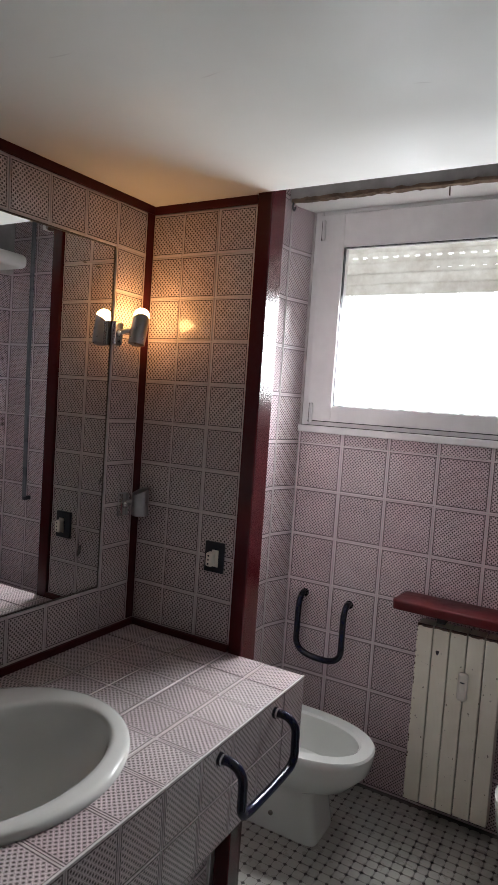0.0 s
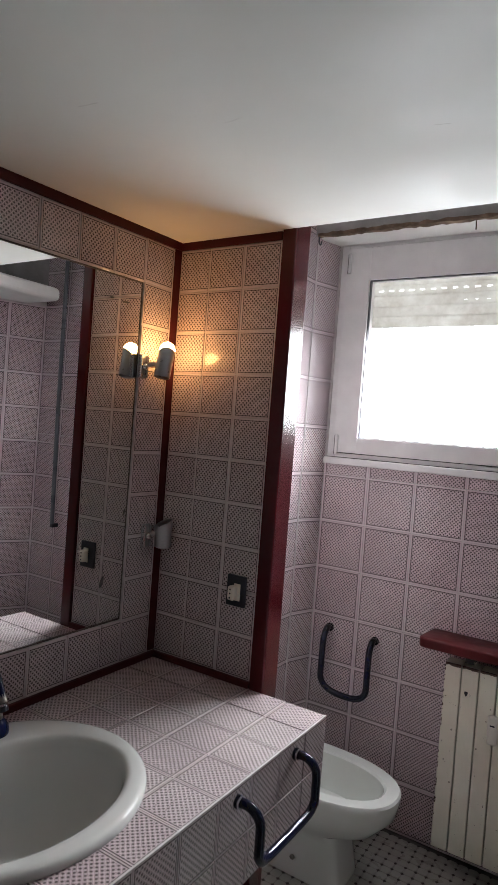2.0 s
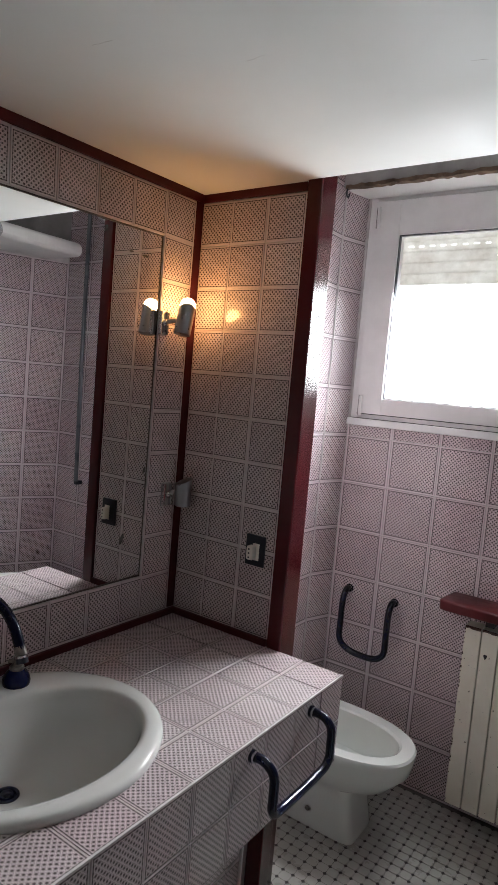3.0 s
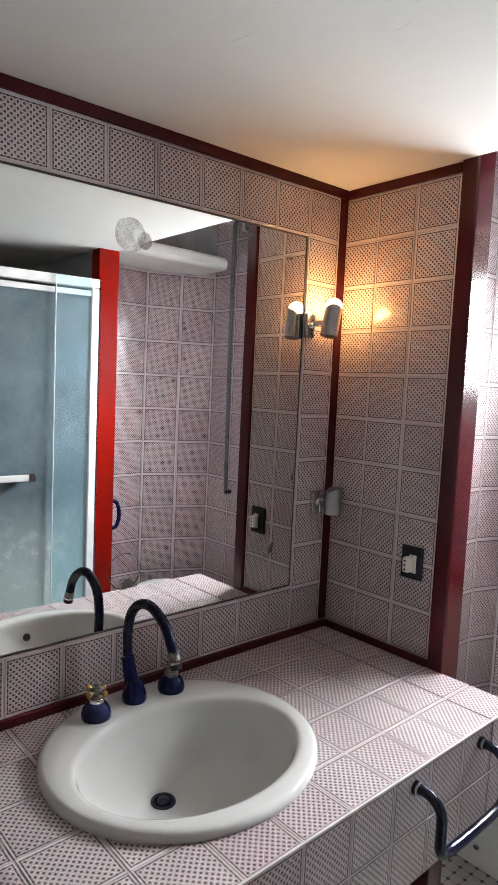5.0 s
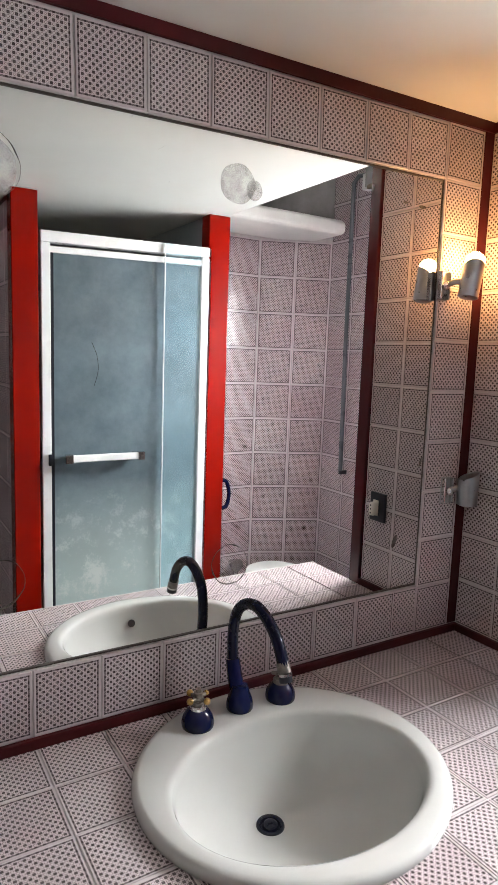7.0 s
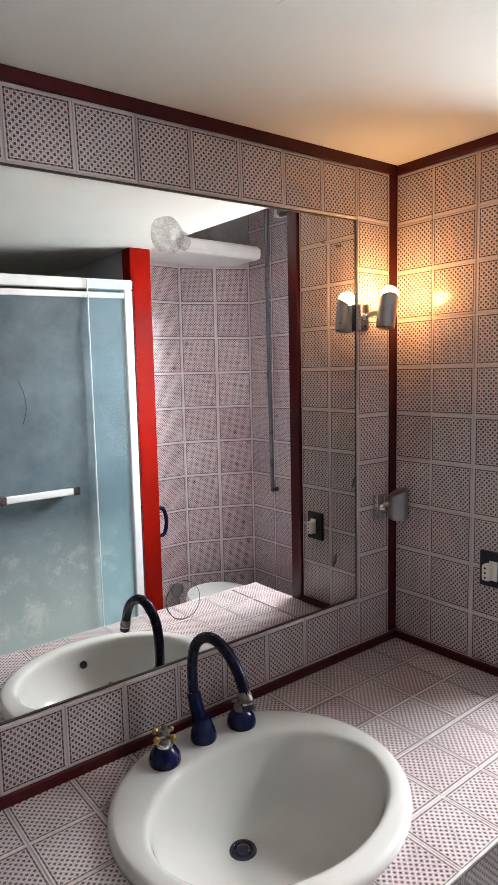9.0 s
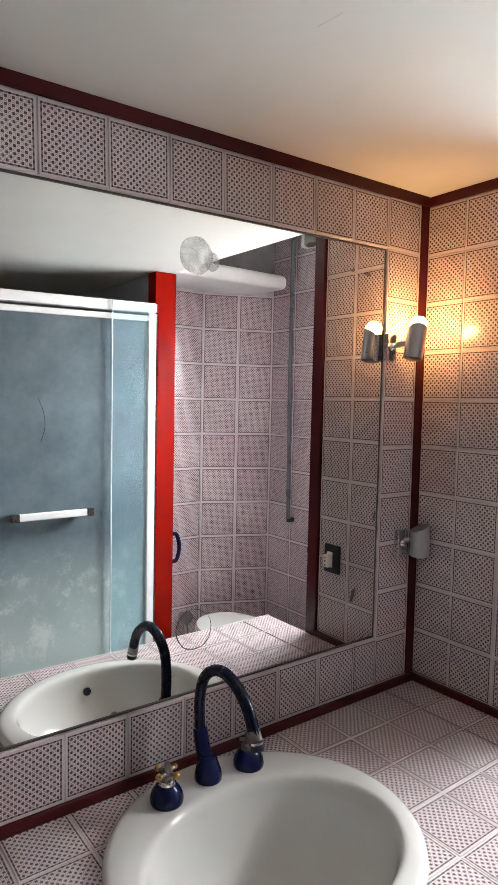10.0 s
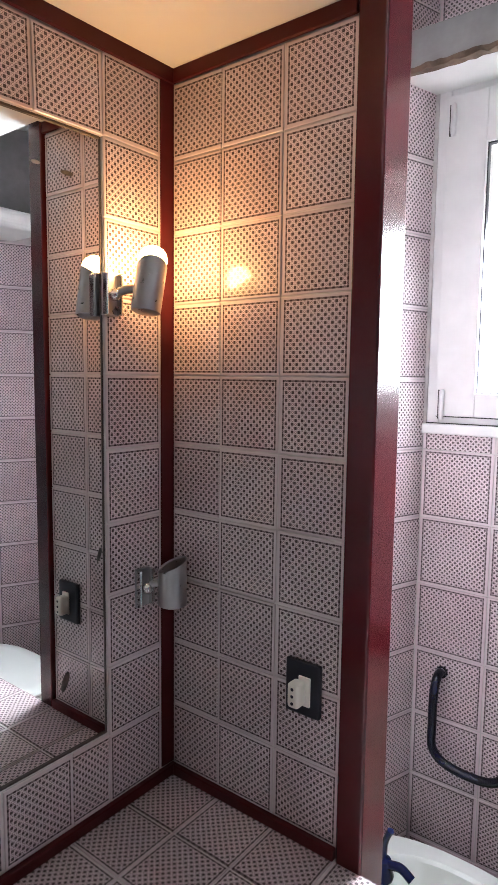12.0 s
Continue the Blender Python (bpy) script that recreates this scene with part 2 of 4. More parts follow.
def prism_bm(points, z0, z1):
    b = bmesh.new()
    lo = [b.verts.new((x, y, z0)) for x, y in points]
    hi = [b.verts.new((x, y, z1)) for x, y in points]
    n = len(points)
    b.faces.new(lo), b.faces.new(hi)
    for i in range(n):
        b.faces.new((lo[i], lo[(i + 1) % n], hi[(i + 1) % n], hi[i]))
    return b


def rings_bm(rings, cap0=True, cap1=True, closed=False):
    """Skin over rings of points, each ring with the same number of points."""
    b = bmesh.new()
    vs = [[b.verts.new(p) for p in r] for r in rings]
    n = len(rings[0])
    pairs = list(zip(vs, vs[1:])) + ([(vs[-1], vs[0])] if closed else [])
    for r0, r1 in pairs:
        for i in range(n):
            b.faces.new((r0[i], r0[(i + 1) % n], r1[(i + 1) % n], r1[i]))
    if not closed:
        if cap0:
            b.faces.new(vs[0])
        if cap1:
            b.faces.new(vs[-1])
    return b


def lathe_bm(profile, n=32, centre=(0, 0, 0), sx=1.0, sy=1.0):
    """profile: (radius, z) from one end to the other; sx and sy stretch the circle."""
    rings = [[(centre[0] + max(r, 1e-4) * sx * math.cos(2 * math.pi * i / n), centre[1] + max(r, 1e-4) * sy * math.sin(2 * math.pi * i / n), centre[2] + z)
              for i in range(n)] for r, z in profile]
    return rings_bm(rings)


def smooth_path(points, steps=8):
    """A soft curve through the points."""
    pts = [Vector(p) for p in points]
    pts = [pts[0]] + pts + [pts[-1]]
    out = []
    for i in range(1, len(pts) - 2):
        p0, p1, p2, p3 = pts[i - 1:i + 3]
        for s in range(steps):
            t = s / steps
            out.append(0.5 * ((2 * p1) + (p2 - p0) * t + (2 * p0 - 5 * p1 + 4 * p2 - p3) * t * t + (3 * p1 - p0 - 3 * p2 + p3) * t ** 3))
    out.append(pts[-2])
    return out


def tube_bm(points, radius, n=14, taper=None):
    pts = [Vector(p) for p in points]
    rings, side = [], None
    for i, p in enumerate(pts):
        d = (pts[min(i + 1, len(pts) - 1)] - pts[max(i - 1, 0)]).normalized()
        if side is None:
            side = d.orthogonal().normalized()
        side = (side - d * side.dot(d)).normalized()
        up = d.cross(side)
        r = radius if taper is None else radius + (taper - radius) * i / (len(pts) - 1)
        rings.append([p + r * (math.cos(2 * math.pi * k / n) * side + math.sin(2 * math.pi * k / n) * up) for k in range(n)])
    return rings_bm(rings)


def structure(name, bm, mat, label, category="wall"):
    return tagged(part(name, bm, mat), label, category, "", "structure")


# ---- tiles: one shared mesh per size, each tile an object of its own ----
tile_cache = {}


def tile_mesh(w, h, mat, depth=0.0028, joint=0.0028, bev=0.001):
    key = (round(w, 3), round(h, 3), mat.name, depth)
    if key not in tile_cache:
        b = bmesh.new()
        a, c = w / 2 - joint / 2, h / 2 - joint / 2
        lo = [b.verts.new((sx * a, sy * c, -depth)) for sx, sy in ((-1, -1), (1, -1), (1, 1), (-1, 1))]
        mid = [b.verts.new((sx * a, sy * c, -bev)) for sx, sy in ((-1, -1), (1, -1), (1, 1), (-1, 1))]
        hi = [b.verts.new((sx * (a - bev), sy * (c - bev), 0)) for sx, sy in ((-1, -1), (1, -1), (1, 1), (-1, 1))]
        b.faces.new(hi)
        for i in range(4):
            j = (i + 1) % 4
            b.faces.new((lo[i], lo[j], mid[j], mid[i])), b.faces.new((mid[i], mid[j], hi[j], hi[i]))
        tile_cache[key] = mesh_of(b, "tile", mat)
    return tile_cache[key]


def lines(start, stop, step, first=None):
    """Joint lines from start to stop, one of them at first."""
    first = start if first is None else first
    k = math.ceil((start - first) / step - 1e-6)
    out = [start]
    while first + k * step < stop - 1e-6:
        v = first + k * step
        if v > start + 0.012 and v < stop - 0.012:
            out.append(v)
        k += 1
    return out + [stop]


tile_rng = random.Random(4)


def tile_field(parent, origin, u, v, us, vs, mat, keep=None):
    """Tiles on a plane: origin, unit directions u and v (u x v points out of the wall), and the joint lines."""
    o, u, v = Vector(origin), Vector(u), Vector(v)
    w = u.cross(v)
    for u0, u1 in zip(us, us[1:]):
        for v0, v1 in zip(vs, vs[1:]):
            if keep and not keep(u0, u1, v0, v1):
                continue
            ob = new("tile", tile_mesh(u1 - u0, v1 - v0, mat))
            ob.parent = parent
            c = o + u * (u0 + u1) / 2 + v * (v0 + v1) / 2 + w * tile_rng.uniform(-0.0006, 0.0003)
            m = Matrix((u, v, w)).transposed().to_4x4()
            m.translation = c
            ob.matrix_local = m @ Euler((tile_rng.gauss(0, 0.0022), tile_rng.gauss(0, 0.0022), 0)).to_matrix().to_4x4()

# ---- the large structure ----
CEIL, COUNTER, TOP = 2.107, 0.787, 2.64
SLOPE = 0.024
D = 0.0028
MX = -0.007
ME, MT, MB = -0.158, 1.953, 0.937
bww = box_bm(-0.14, -0.02, -2.45, 0.07, 0, TOP)
box_bm(-0.02, -D, ME, 0.07, 0, TOP, bm=bww)
for v in box_bm(-0.02, -D, -2.45, ME, MT, TOP, bm=(bup := bmesh.new())).verts:
    v.co.z += SLOPE * v.co.y if v.co.z < 2.0 else 0.0
me_ = bpy.data.meshes.new("up")
bup.to_mesh(me_)
bww.from_mesh(me_)
box_bm(-0.02, -D, -2.45, ME, 0, MB - 0.001, bm=bww)
box_bm(-0.02, -D, -2.45, -1.95, 0.934, 1.91, bm=bww)
wall_west = structure("wall_west", bww, m_grout, "vanity wall with cane-print tiles", "wall")
partition = structure("wall_partition", box_bm(-D, 0.372, D, 0.06, 0, TOP), m_grout, "short partition wall with cane-print tiles", "wall")
wall_alcove = structure("wall_alcove_west", prism_bm([(-0.14, 0.06), (0.1 - D, 0.06), (0.1 - D, 0.737), (0.14 - D, 0.862 + D), (0.14 - D, 1.06), (-0.14, 1.06)], 0, TOP), m_grout,
                        "alcove side wall with cane-print tiles", "wall")
WX0, WX1, WZ0, WZ1 = 0.146, 1.195, 1.44, 2.35
bw = box_bm(0.14 - D, WX0, 0.862 + D, 1.06, 0, TOP)
box_bm(WX1, 2.02, 0.862 + D, 1.06, 0, TOP, bm=bw)
box_bm(WX0, WX1, 0.862 + D, 1.06, 0, WZ0, bm=bw)
box_bm(WX0, WX1, 0.862 + D, 1.06, WZ1, TOP, bm=bw)
wall_north = structure("wall_north", bw, m_grout, "window wall with cane-print tiles above a radiator", "wall")
CH0, CH1 = (1.87, 0.5), (1.7, 0.862)
wall_corner = structure("wall_corner", prism_bm([(CH0[0] + D, CH0[1]), (CH1[0] + D, CH1[1] + D), (2.02, 0.862 + D), (2.02, 0.5)], 0, TOP), m_grout, "angled corner wall with cane-print tiles", "wall")
wall_east = structure("wall_east", box_bm(1.87 + D, 2.02, -0.01, 0.5, 0, TOP), m_grout, "toilet wall with cane-print tiles", "wall")
structure("wall_shower_north", box_bm(1.39, 2.25, -0.088, -0.01, 0, TOP), m_grey_wall, "wall between shower and toilet", "wall")
shower_south = structure("wall_shower_south", box_bm(1.39, 2.25, -0.897 + D, -0.826, 0, CEIL - 0.03), m_grout, "side wall of the shower with cane-print tiles", "wall")
structure("wall_shower_back", box_bm(2.15, 2.25, -0.826, -0.088, 0, CEIL - 0.03), m_grey_wall, "grey back wall of the shower", "wall")
wall_east_south = structure("wall_east_south", box_bm(1.85 + D, 2.0, -2.45, -0.897, 0, CEIL - 0.03), m_grout, "wall facing the vanity with cane-print tiles", "wall")
# added out of view: closes the room and keeps its bounce low
wall_south = structure("wall_south", box_bm(-0.14, 2.0, -2.6, -2.45, 0, CEIL - 0.03), m_far_wall, "unseen plain wall added to close the bathroom", "wall")
floor = structure("floor", box_bm(-0.14, 2.3, -2.6, 1.06, -0.12, -0.004), m_floor_grout, "small white mosaic floor with dark inset dots", "floor")
bc = box_bm(-0.14, 2.3, -2.6, -0.016, CEIL, CEIL + 0.09)
box_bm(-0.14, 0.3735, -0.016, 0.0, CEIL, CEIL + 0.09, bm=bc)
for v in bc.verts:
    v.co.z += SLOPE * min(0.0, v.co.y + 0.016) if v.co.z < CEIL + 0.01 else 0.0
ceiling = structure("ceiling", bc, m_ceiling, "white painted false ceiling with fine cracks", "ceiling")
structure("ceiling_alcove", box_bm(-0.14, 2.3, -0.2, 1.06, TOP, TOP + 0.1), m_plaster, "ceiling above the window alcove", "ceiling")
structure("ceiling_fascia", box_bm(0.44, 2.3, -0.2, -0.1, CEIL + 0.09, TOP), m_concrete, "rough upstand above the false ceiling", "ceiling")

crack_rng = random.Random(21)
m_crack = plain("hairline_crack", (0.42, 0.4, 0.37), 0.9, vary=0.3, scale=50)
for cx_, cy_, ang, ln in ((0.42, -0.78, 0.15, 0.045), (0.62, -0.62, -0.1, 0.04), (0.95, -0.45, 0.4, 0.025)):
    pts_ = []
    for i in range(7):
        s_ = (i / 6 - 0.5) * ln
        x_, y_ = cx_ + s_ * math.cos(ang) + crack_rng.uniform(-0.002, 0.002), cy_ + s_ * math.sin(ang) + crack_rng.uniform(-0.002, 0.002)
        pts_.append((x_, y_, CEIL + SLOPE * (y_ + 0.016) - 0.0002))
    cb_ = rings_bm([[(x_ - 0.0003, y_ + 0.0003, z_), (x_ + 0.0003, y_ - 0.0003, z_), (x_, y_, z_ + 0.001)] for x_, y_, z_ in pts_])
    part("crack", cb_, m_crack, ceiling, "hairline crack in the paint")

# ---- trims ----


def trim(name, bm, label, mat=None):
    return tagged(part(name, bm, mat or m_trim), label, "trim", "", "structure")


T0 = 2.083
bt_ = box_bm(0, 0.008, -2.4, 0, T0, CEIL + 0.005)
for v in bt_.verts:
    v.co.z += SLOPE * v.co.y
trim("trim_west", bt_, "dark red wooden strip under the ceiling")
trim("trim_partition", box_bm(0.008, 0.372, -0.008, 0, T0, CEIL, 0.002), "dark red wooden strip under the ceiling")
trim("trim_corner", prism_bm([(0, 0), (0, -0.031), (0.002, -0.03), (0.003, -0.001), (0.003, 0)], COUNTER + 0.022, T0), "dark red upright strip in the corner")
trim("trim_counter_west", box_bm(0, 0.012, -1.9, 0, COUNTER, COUNTER + 0.02, 0.002), "dark red strip along the back of the counter")
trim("trim_counter_north", box_bm(0.012, 0.372, -0.012, 0, COUNTER, COUNTER + 0.02, 0.002), "dark red strip along the back of the counter")
trim("trim_east", box_bm(1.835, 1.85, -2.4, -0.911, T0 - 0.06, CEIL, 0.002), "dark red wooden strip under the ceiling")
trim("trim_return", box_bm(1.39, 1.85, -0.911, -0.897, T0 - 0.03, CEIL, 0.002), "dark red wooden strip under the ceiling")


def post(name, x0, x1, y0, y1, z0, z1, mat, label):
    p = thing(name, label, "post")
    part("shaft", box_bm(x0, x1, y0, y1, z0, z1, 0.004, 3), mat, p)
    return p


post("wooden_post", 0.3745, 0.421, -0.009, 0.073, 0, TOP, m_wood, "oxblood lacquered wooden post at the partition's end")
post("red_post", 1.318, 1.39, -0.099, 0.002, 0, CEIL, m_red, "bright red lacquered post beside the shower door")
post("red_post", 1.318, 1.39, -0.899, -0.804, 0, CEIL - 0.02, m_red, "bright red lacquered post beside the shower door")

# ---- lintel, soffit and window ----
lintel = structure("lintel", box_bm(0.1 - D, 1.28, 0.71, 0.858, 2.338, 2.43), m_concrete, "bare plaster lintel over the window", "lintel")


def ragged_strip(x0, x1, y, z, n, rng):
    rings = []
    for i in range(n + 1):
        x = x0 + (x1 - x0) * i / n
        a, b, c = rng.uniform(0, 0.006), rng.uniform(0, 0.007), rng.uniform(0, 0.005)
        rings.append([(x, y - 0.003 - a, z + 0.004 - b), (x, y + 0.012, z - c), (x, y + 0.012, z + 0.009), (x, y - 0.002 - c, z + 0.011 + a)])
    return rings_bm(rings)


tagged(part("broken_edge", ragged_strip(0.11, 1.26, 0.708, 2.328, 70, random.Random(3)), m_rag), "ragged brown wooden edge below the lintel", "edging", "", "structure")
structure("lintel_underside", box_bm(0.11, 1.26, 0.722, 0.862, 2.33, 2.338), m_plaster, "white plaster underside of the lintel", "lintel")
nail = thing("nail", "small dark nail in the lintel's plaster", "nail")
part("shank", tube_bm([(0.72, 0.73, 2.331), (0.722, 0.728, 2.298)], 0.0025, 8), m_rust, nail)
hook = thing("cup_hook", "small dark hook in the wall corner", "hook")
part("wire", tube_bm(smooth_path([(0.12, 0.70, 2.325), (0.122, 0.695, 2.30), (0.132, 0.69, 2.29), (0.138, 0.688, 2.302)]), 0.003, 8), m_black, hook)
soffit = structure("soffit", box_bm(1.5, 1.866, -0.005, 0.8, 2.16, 2.235, 0.03, 4), m_plaster, "white plaster boxing with rounded edges over the toilet", "soffit")

win = thing("window_1", "white painted casement window with chipped paint, closed", "window", "", "structure")


def frame_bm(x0, x1, z0, z1, y0, y1, w, bevel=0.004, wl=None):
    wl = wl or (w, w, w, w)
    b = box_bm(x0, x0 + wl[0], y0, y1, z0, z1, bevel)
    box_bm(x1 - wl[1], x1, y0, y1, z0, z1, bevel, bm=b)
    box_bm(x0 + wl[0], x1 - wl[1], y0 + 0.001, y1, z0, z0 + wl[2], bevel, bm=b)
    box_bm(x0 + wl[0], x1 - wl[1], y0 + 0.001, y1, z1 - wl[3], z1, bevel, bm=b)
    return b


part("window_frame", frame_bm(WX0, WX1, WZ0, WZ1, 0.868, 0.95, 0.034), m_pvc, win)
sash = part("sash", frame_bm(0.176, 1.165, 1.468, 2.312, 0.854, 0.92, 0.09, 0.0016, (0.106, 0.112, 0.064, 0.132)), m_pvc, win)
pane = part("pane", box_bm(0.278, 1.056, 0.885, 0.889, 1.528, 2.184), m_glass, sash)
pane.visible_shadow = False
part("glazing_bead", frame_bm(0.279, 1.056, 1.529, 2.183, 0.866, 0.884, 0.006, 0.001), m_black, sash, "dark glazing seal")
# dark strips draw the shade of the gaps at sash and sill
part("frame_gap", frame_bm(0.1725, 1.1685, 1.4645, 2.3155, 0.866, 0.8675, 0.004, 0), m_dark, win, "dark strip for the shaded gap round the sash")
part("sill_gap", box_bm(0.15, 1.19, 0.853, 0.868, 1.4465, 1.4485), m_dark, win, "dark strip for the gap above the sill")
part("window_sill", box_bm(0.142, 1.3, 0.84, 0.87, 1.418, 1.446, 0.004), m_pvc, win, "narrow white sill")
for z in (1.5, 2.25):
    # hinge's shadow, drawn as a thin dark strip on the sash
    part("hinge_shadow", box_bm(0.182, 0.1875, 0.8525, 0.8545, z - 0.04, z + 0.04), m_dark, win, "dark strip painted as shade beside the hinge")
    hb = lathe_bm([(0.0, -0.04), (0.006, -0.04), (0.0075, -0.03), (0.0075, 0.036), (0.004, 0.042), (0.0, 0.042)], 12, (0.194, 0.849, z))
    part("hinge", hb, m_pvc, win, smooth=True)
part("window_handle", box_bm(1.1, 1.115, 0.815, 0.835, 1.74, 1.87, 0.005), m_pvc, sash, "white lever handle")
part("handle_rose", box_bm(1.098, 1.118, 0.835, 0.855, 1.81, 1.87, 0.004), m_pvc, sash)

shutter = thing("roller_shutter", "beige roller shutter pulled nearly up, with light slots", "shutter")
for i in range(5):
    z = 2.026 + i * 0.044
    b = rings_bm([[(x, 0.975 + 0.005 * math.cos(a), z + 0.0235 * math.sin(a)) for a in [2 * math.pi * k / 10 for k in range(10)]] for x in (0.15, 1.19)])
    part("slat", b, m_shutter, shutter)
# glowing strips laid on the slats stand for daylight through their slots
for i in range(18):
    x = 0.285 + i * 0.0436
    part("slot_glow", box_bm(x, x + 0.018, 0.9665, 0.968, 2.1535, 2.1585, 0.0007, 1), m_outside, shutter, "glowing strip standing for daylight in a slat slot")
    if i > 7:
        part("slot_glow", box_bm(x + 0.004, x + 0.014, 0.9665, 0.968, 2.1062, 2.1075), m_outside, shutter, "glowing strip standing for daylight in a slat slot")
back = structure("backdrop", box_bm(-1.2, 2.6, 2.3, 2.32, 0.2, 3.6), m_outside, "overcast white daylight outside the window", "sky")

# ---- mirror ----
mirror = thing("wall_mirror", "large frameless wall mirror with worn silvering above the vanity", "mirror")
bg = box_bm(MX - 0.004, MX, -1.948, ME - 0.001, MB, MT)
for v in bg.verts:
    v.co.z += SLOPE * v.co.y if v.co.z > 1.5 else 0.0
part("mirror_glass", bg, m_mirror, mirror)
m_edge = plain("dark_mirror_channel", (0.07, 0.058, 0.05), 0.6, 0.0, vary=0.2, scale=30)
part("edge_channel", box_bm(MX, MX + 0.0015, ME - 0.0035, ME - 0.001, MB, MT - 0.004), m_edge, mirror, "thin dark metal channel")
be = box_bm(MX, MX + 0.003, -1.948, ME - 0.004, MT - 0.004, MT - 0.0005)
for v in be.verts:
    v.co.z += SLOPE * v.co.y
part("edge_channel", be, m_edge, mirror, "thin dark metal channel")
part("edge_channel", box_bm(MX, MX + 0.003, -1.948, ME - 0.004, MB + 0.0005, MB + 0.0035), m_edge, mirror, "thin dark metal channel")


def stain_bm(cy, cz, r, rng, ring_only):
    """A thin uneven ring or disc of old glue on the glass."""
    n = 96
    ph = [rng.uniform(0, 6.28) for _ in range(5)]
    def rad(a):
        return r * (1 + 0.035 * math.sin(2 * a + ph[0]) + 0.012 * math.sin(5 * a + ph[1]) + 0.006 * math.sin(11 * a + ph[2]))
    def wid(a):
        return 0.0003 + 0.001 * max(0.0, math.sin(a + ph[3])) ** 2 + 0.0009 * max(0.0, math.sin(3 * a + ph[4])) ** 3
    rings = []
    for i in range(n):
        a = 2 * math.pi * i / n
        r0, w = rad(a), wid(a)
        c, s = math.cos(a), math.sin(a)
        rings.append([(MX + 0.0002, cy + (r0 - w) * c, cz + (r0 - w) * s), (MX + 0.0012, cy + r0 * c, cz + r0 * s), (MX + 0.0002, cy + (r0 + w) * c, cz + (r0 + w) * s)])
    return rings_bm(rings, closed=True)


rs = random.Random(9)
m_glue = plain("dark_glue_residue", (0.1, 0.09, 0.08), 0.6, vary=0.6, scale=60)
for cy, cz, r in ((-1.193, 1.802, 0.056), (-0.72, 1.073, 0.043), (-1.182, 1.103, 0.044)):
    st = part("glue_mark", stain_bm(cy, cz, r, rs, True), m_glue, mirror, "round mark of old glue on the mirror")
    st.visible_shadow = False


def film_material():
    M = Mat("old_glue_film", 0.5, 0.0, (0.86, 0.85, 0.82))
    f_ = M.noise(38.0, 5.0, 0.65)
    M.put(M.b.inputs["Alpha"], M.ramp(f_, 0.38, 0.72, (0.1, 0.1, 0.1), (0.32, 0.32, 0.32)))
    return M.m


m_film = film_material()


def film_bm(cy, cz, r, rng, keep):
    """A thin patchy film, uneven in outline."""
    ph = [rng.uniform(0, 6.28) for _ in range(3)]
    n = 72
    rings = []
    for x, k in ((MX + 0.0002, 1.0), (MX + 0.0006, 0.96)):
        ring = []
        for i in range(n):
            a = 2 * math.pi * i / n
            q = r * k * keep * (1 + 0.025 * math.sin(2 * a + ph[0]) + 0.018 * math.sin(5 * a + ph[1]))
            ring.append((x, cy + q * math.cos(a), cz + q * math.sin(a)))
        rings.append(ring)
    return rings_bm(rings)


for cy, cz, r, keep in ((-0.728, 1.845, 0.043, 0.9), (-1.192, 1.798, 0.056, 0.9)):
    o = part("glue_film", film_bm(cy, cz, r, rs, keep), m_film, mirror, "whitish film of old glue")
    o.visible_shadow = False
o = part("glue_film", film_bm(-0.69, 1.838, 0.02, rs, 0.95), m_film, mirror, "whitish film of old glue")
for cy, cz, w_, h_ in ((-0.243, 1.063, 0.007, 0.016), (-0.17, 1.262, 0.004, 0.012), (-0.223, 1.877, 0.012, 0.0035), (-0.278, 1.879, 0.008, 0.003)):
    sp = rings_bm([[(MX + x, cy + k * (w_ * math.cos(a) + 0.3 * h_ * math.sin(a)), cz + k * h_ * math.sin(a)) for a in [2 * math.pi * i / 14 for i in range(14)]] for x, k in ((0.0002, 1.0), (0.0006, 0.8))])
    part("dark_speck", sp, m_glue, mirror, "dark spot where the silvering has gone")

# ---- counter with basin ----
counter = thing("vanity_counter", "vanity counter covered in cane-print tiles, with an oval basin", "counter", at=(0, 0, 0))
SX, SY, SRX, SRY = 0.286, -0.748, 0.26, 0.284
CF, CE_, CW = 0.622, -0.004, -1.9


def outside(x, y, k):
    return ((x - SX) / (SRX * k)) ** 2 + ((y - SY) / (SRY * k)) ** 2 > 1


def holed_slab(x0, x1, y0, y1, z0, z1, nx, ny, k):
    """A slab with the basin's opening left free."""
    b = bmesh.new()
    xs = [x0 + (x1 - x0) * i / nx for i in range(nx + 1)]
    ys = [y0 + (y1 - y0) * i / ny for i in range(ny + 1)]
    grid = {}

    def vert(i, j, z):
        if (i, j, z) not in grid:
            grid[i, j, z] = b.verts.new((xs[i], ys[j], z))
        return grid[i, j, z]
    keep = {(i, j) for i in range(nx) for j in range(ny) if outside((xs[i] + xs[i + 1]) / 2, (ys[j] + ys[j + 1]) / 2, k)}
    for i, j in keep:
        b.faces.new([vert(i + a, j + c, z1) for a, c in ((0, 0), (1, 0), (1, 1), (0, 1))])
        b.faces.new([vert(i + a, j + c, z0) for a, c in ((0, 0), (0, 1), (1, 1), (1, 0))])
        for di, dj, (p, q) in ((-1, 0, ((0, 0), (0, 1))), (1, 0, ((1, 0), (1, 1))), (0, -1, ((0, 0), (1, 0))), (0, 1, ((0, 1), (1, 1)))):
            if (i + di, j + dj) not in keep:
                b.faces.new((vert(i + p[0], j + p[1], z0), vert(i + q[0], j + q[1], z0), vert(i + q[0], j + q[1], z1), vert(i + p[0], j + p[1], z1)))
    return b


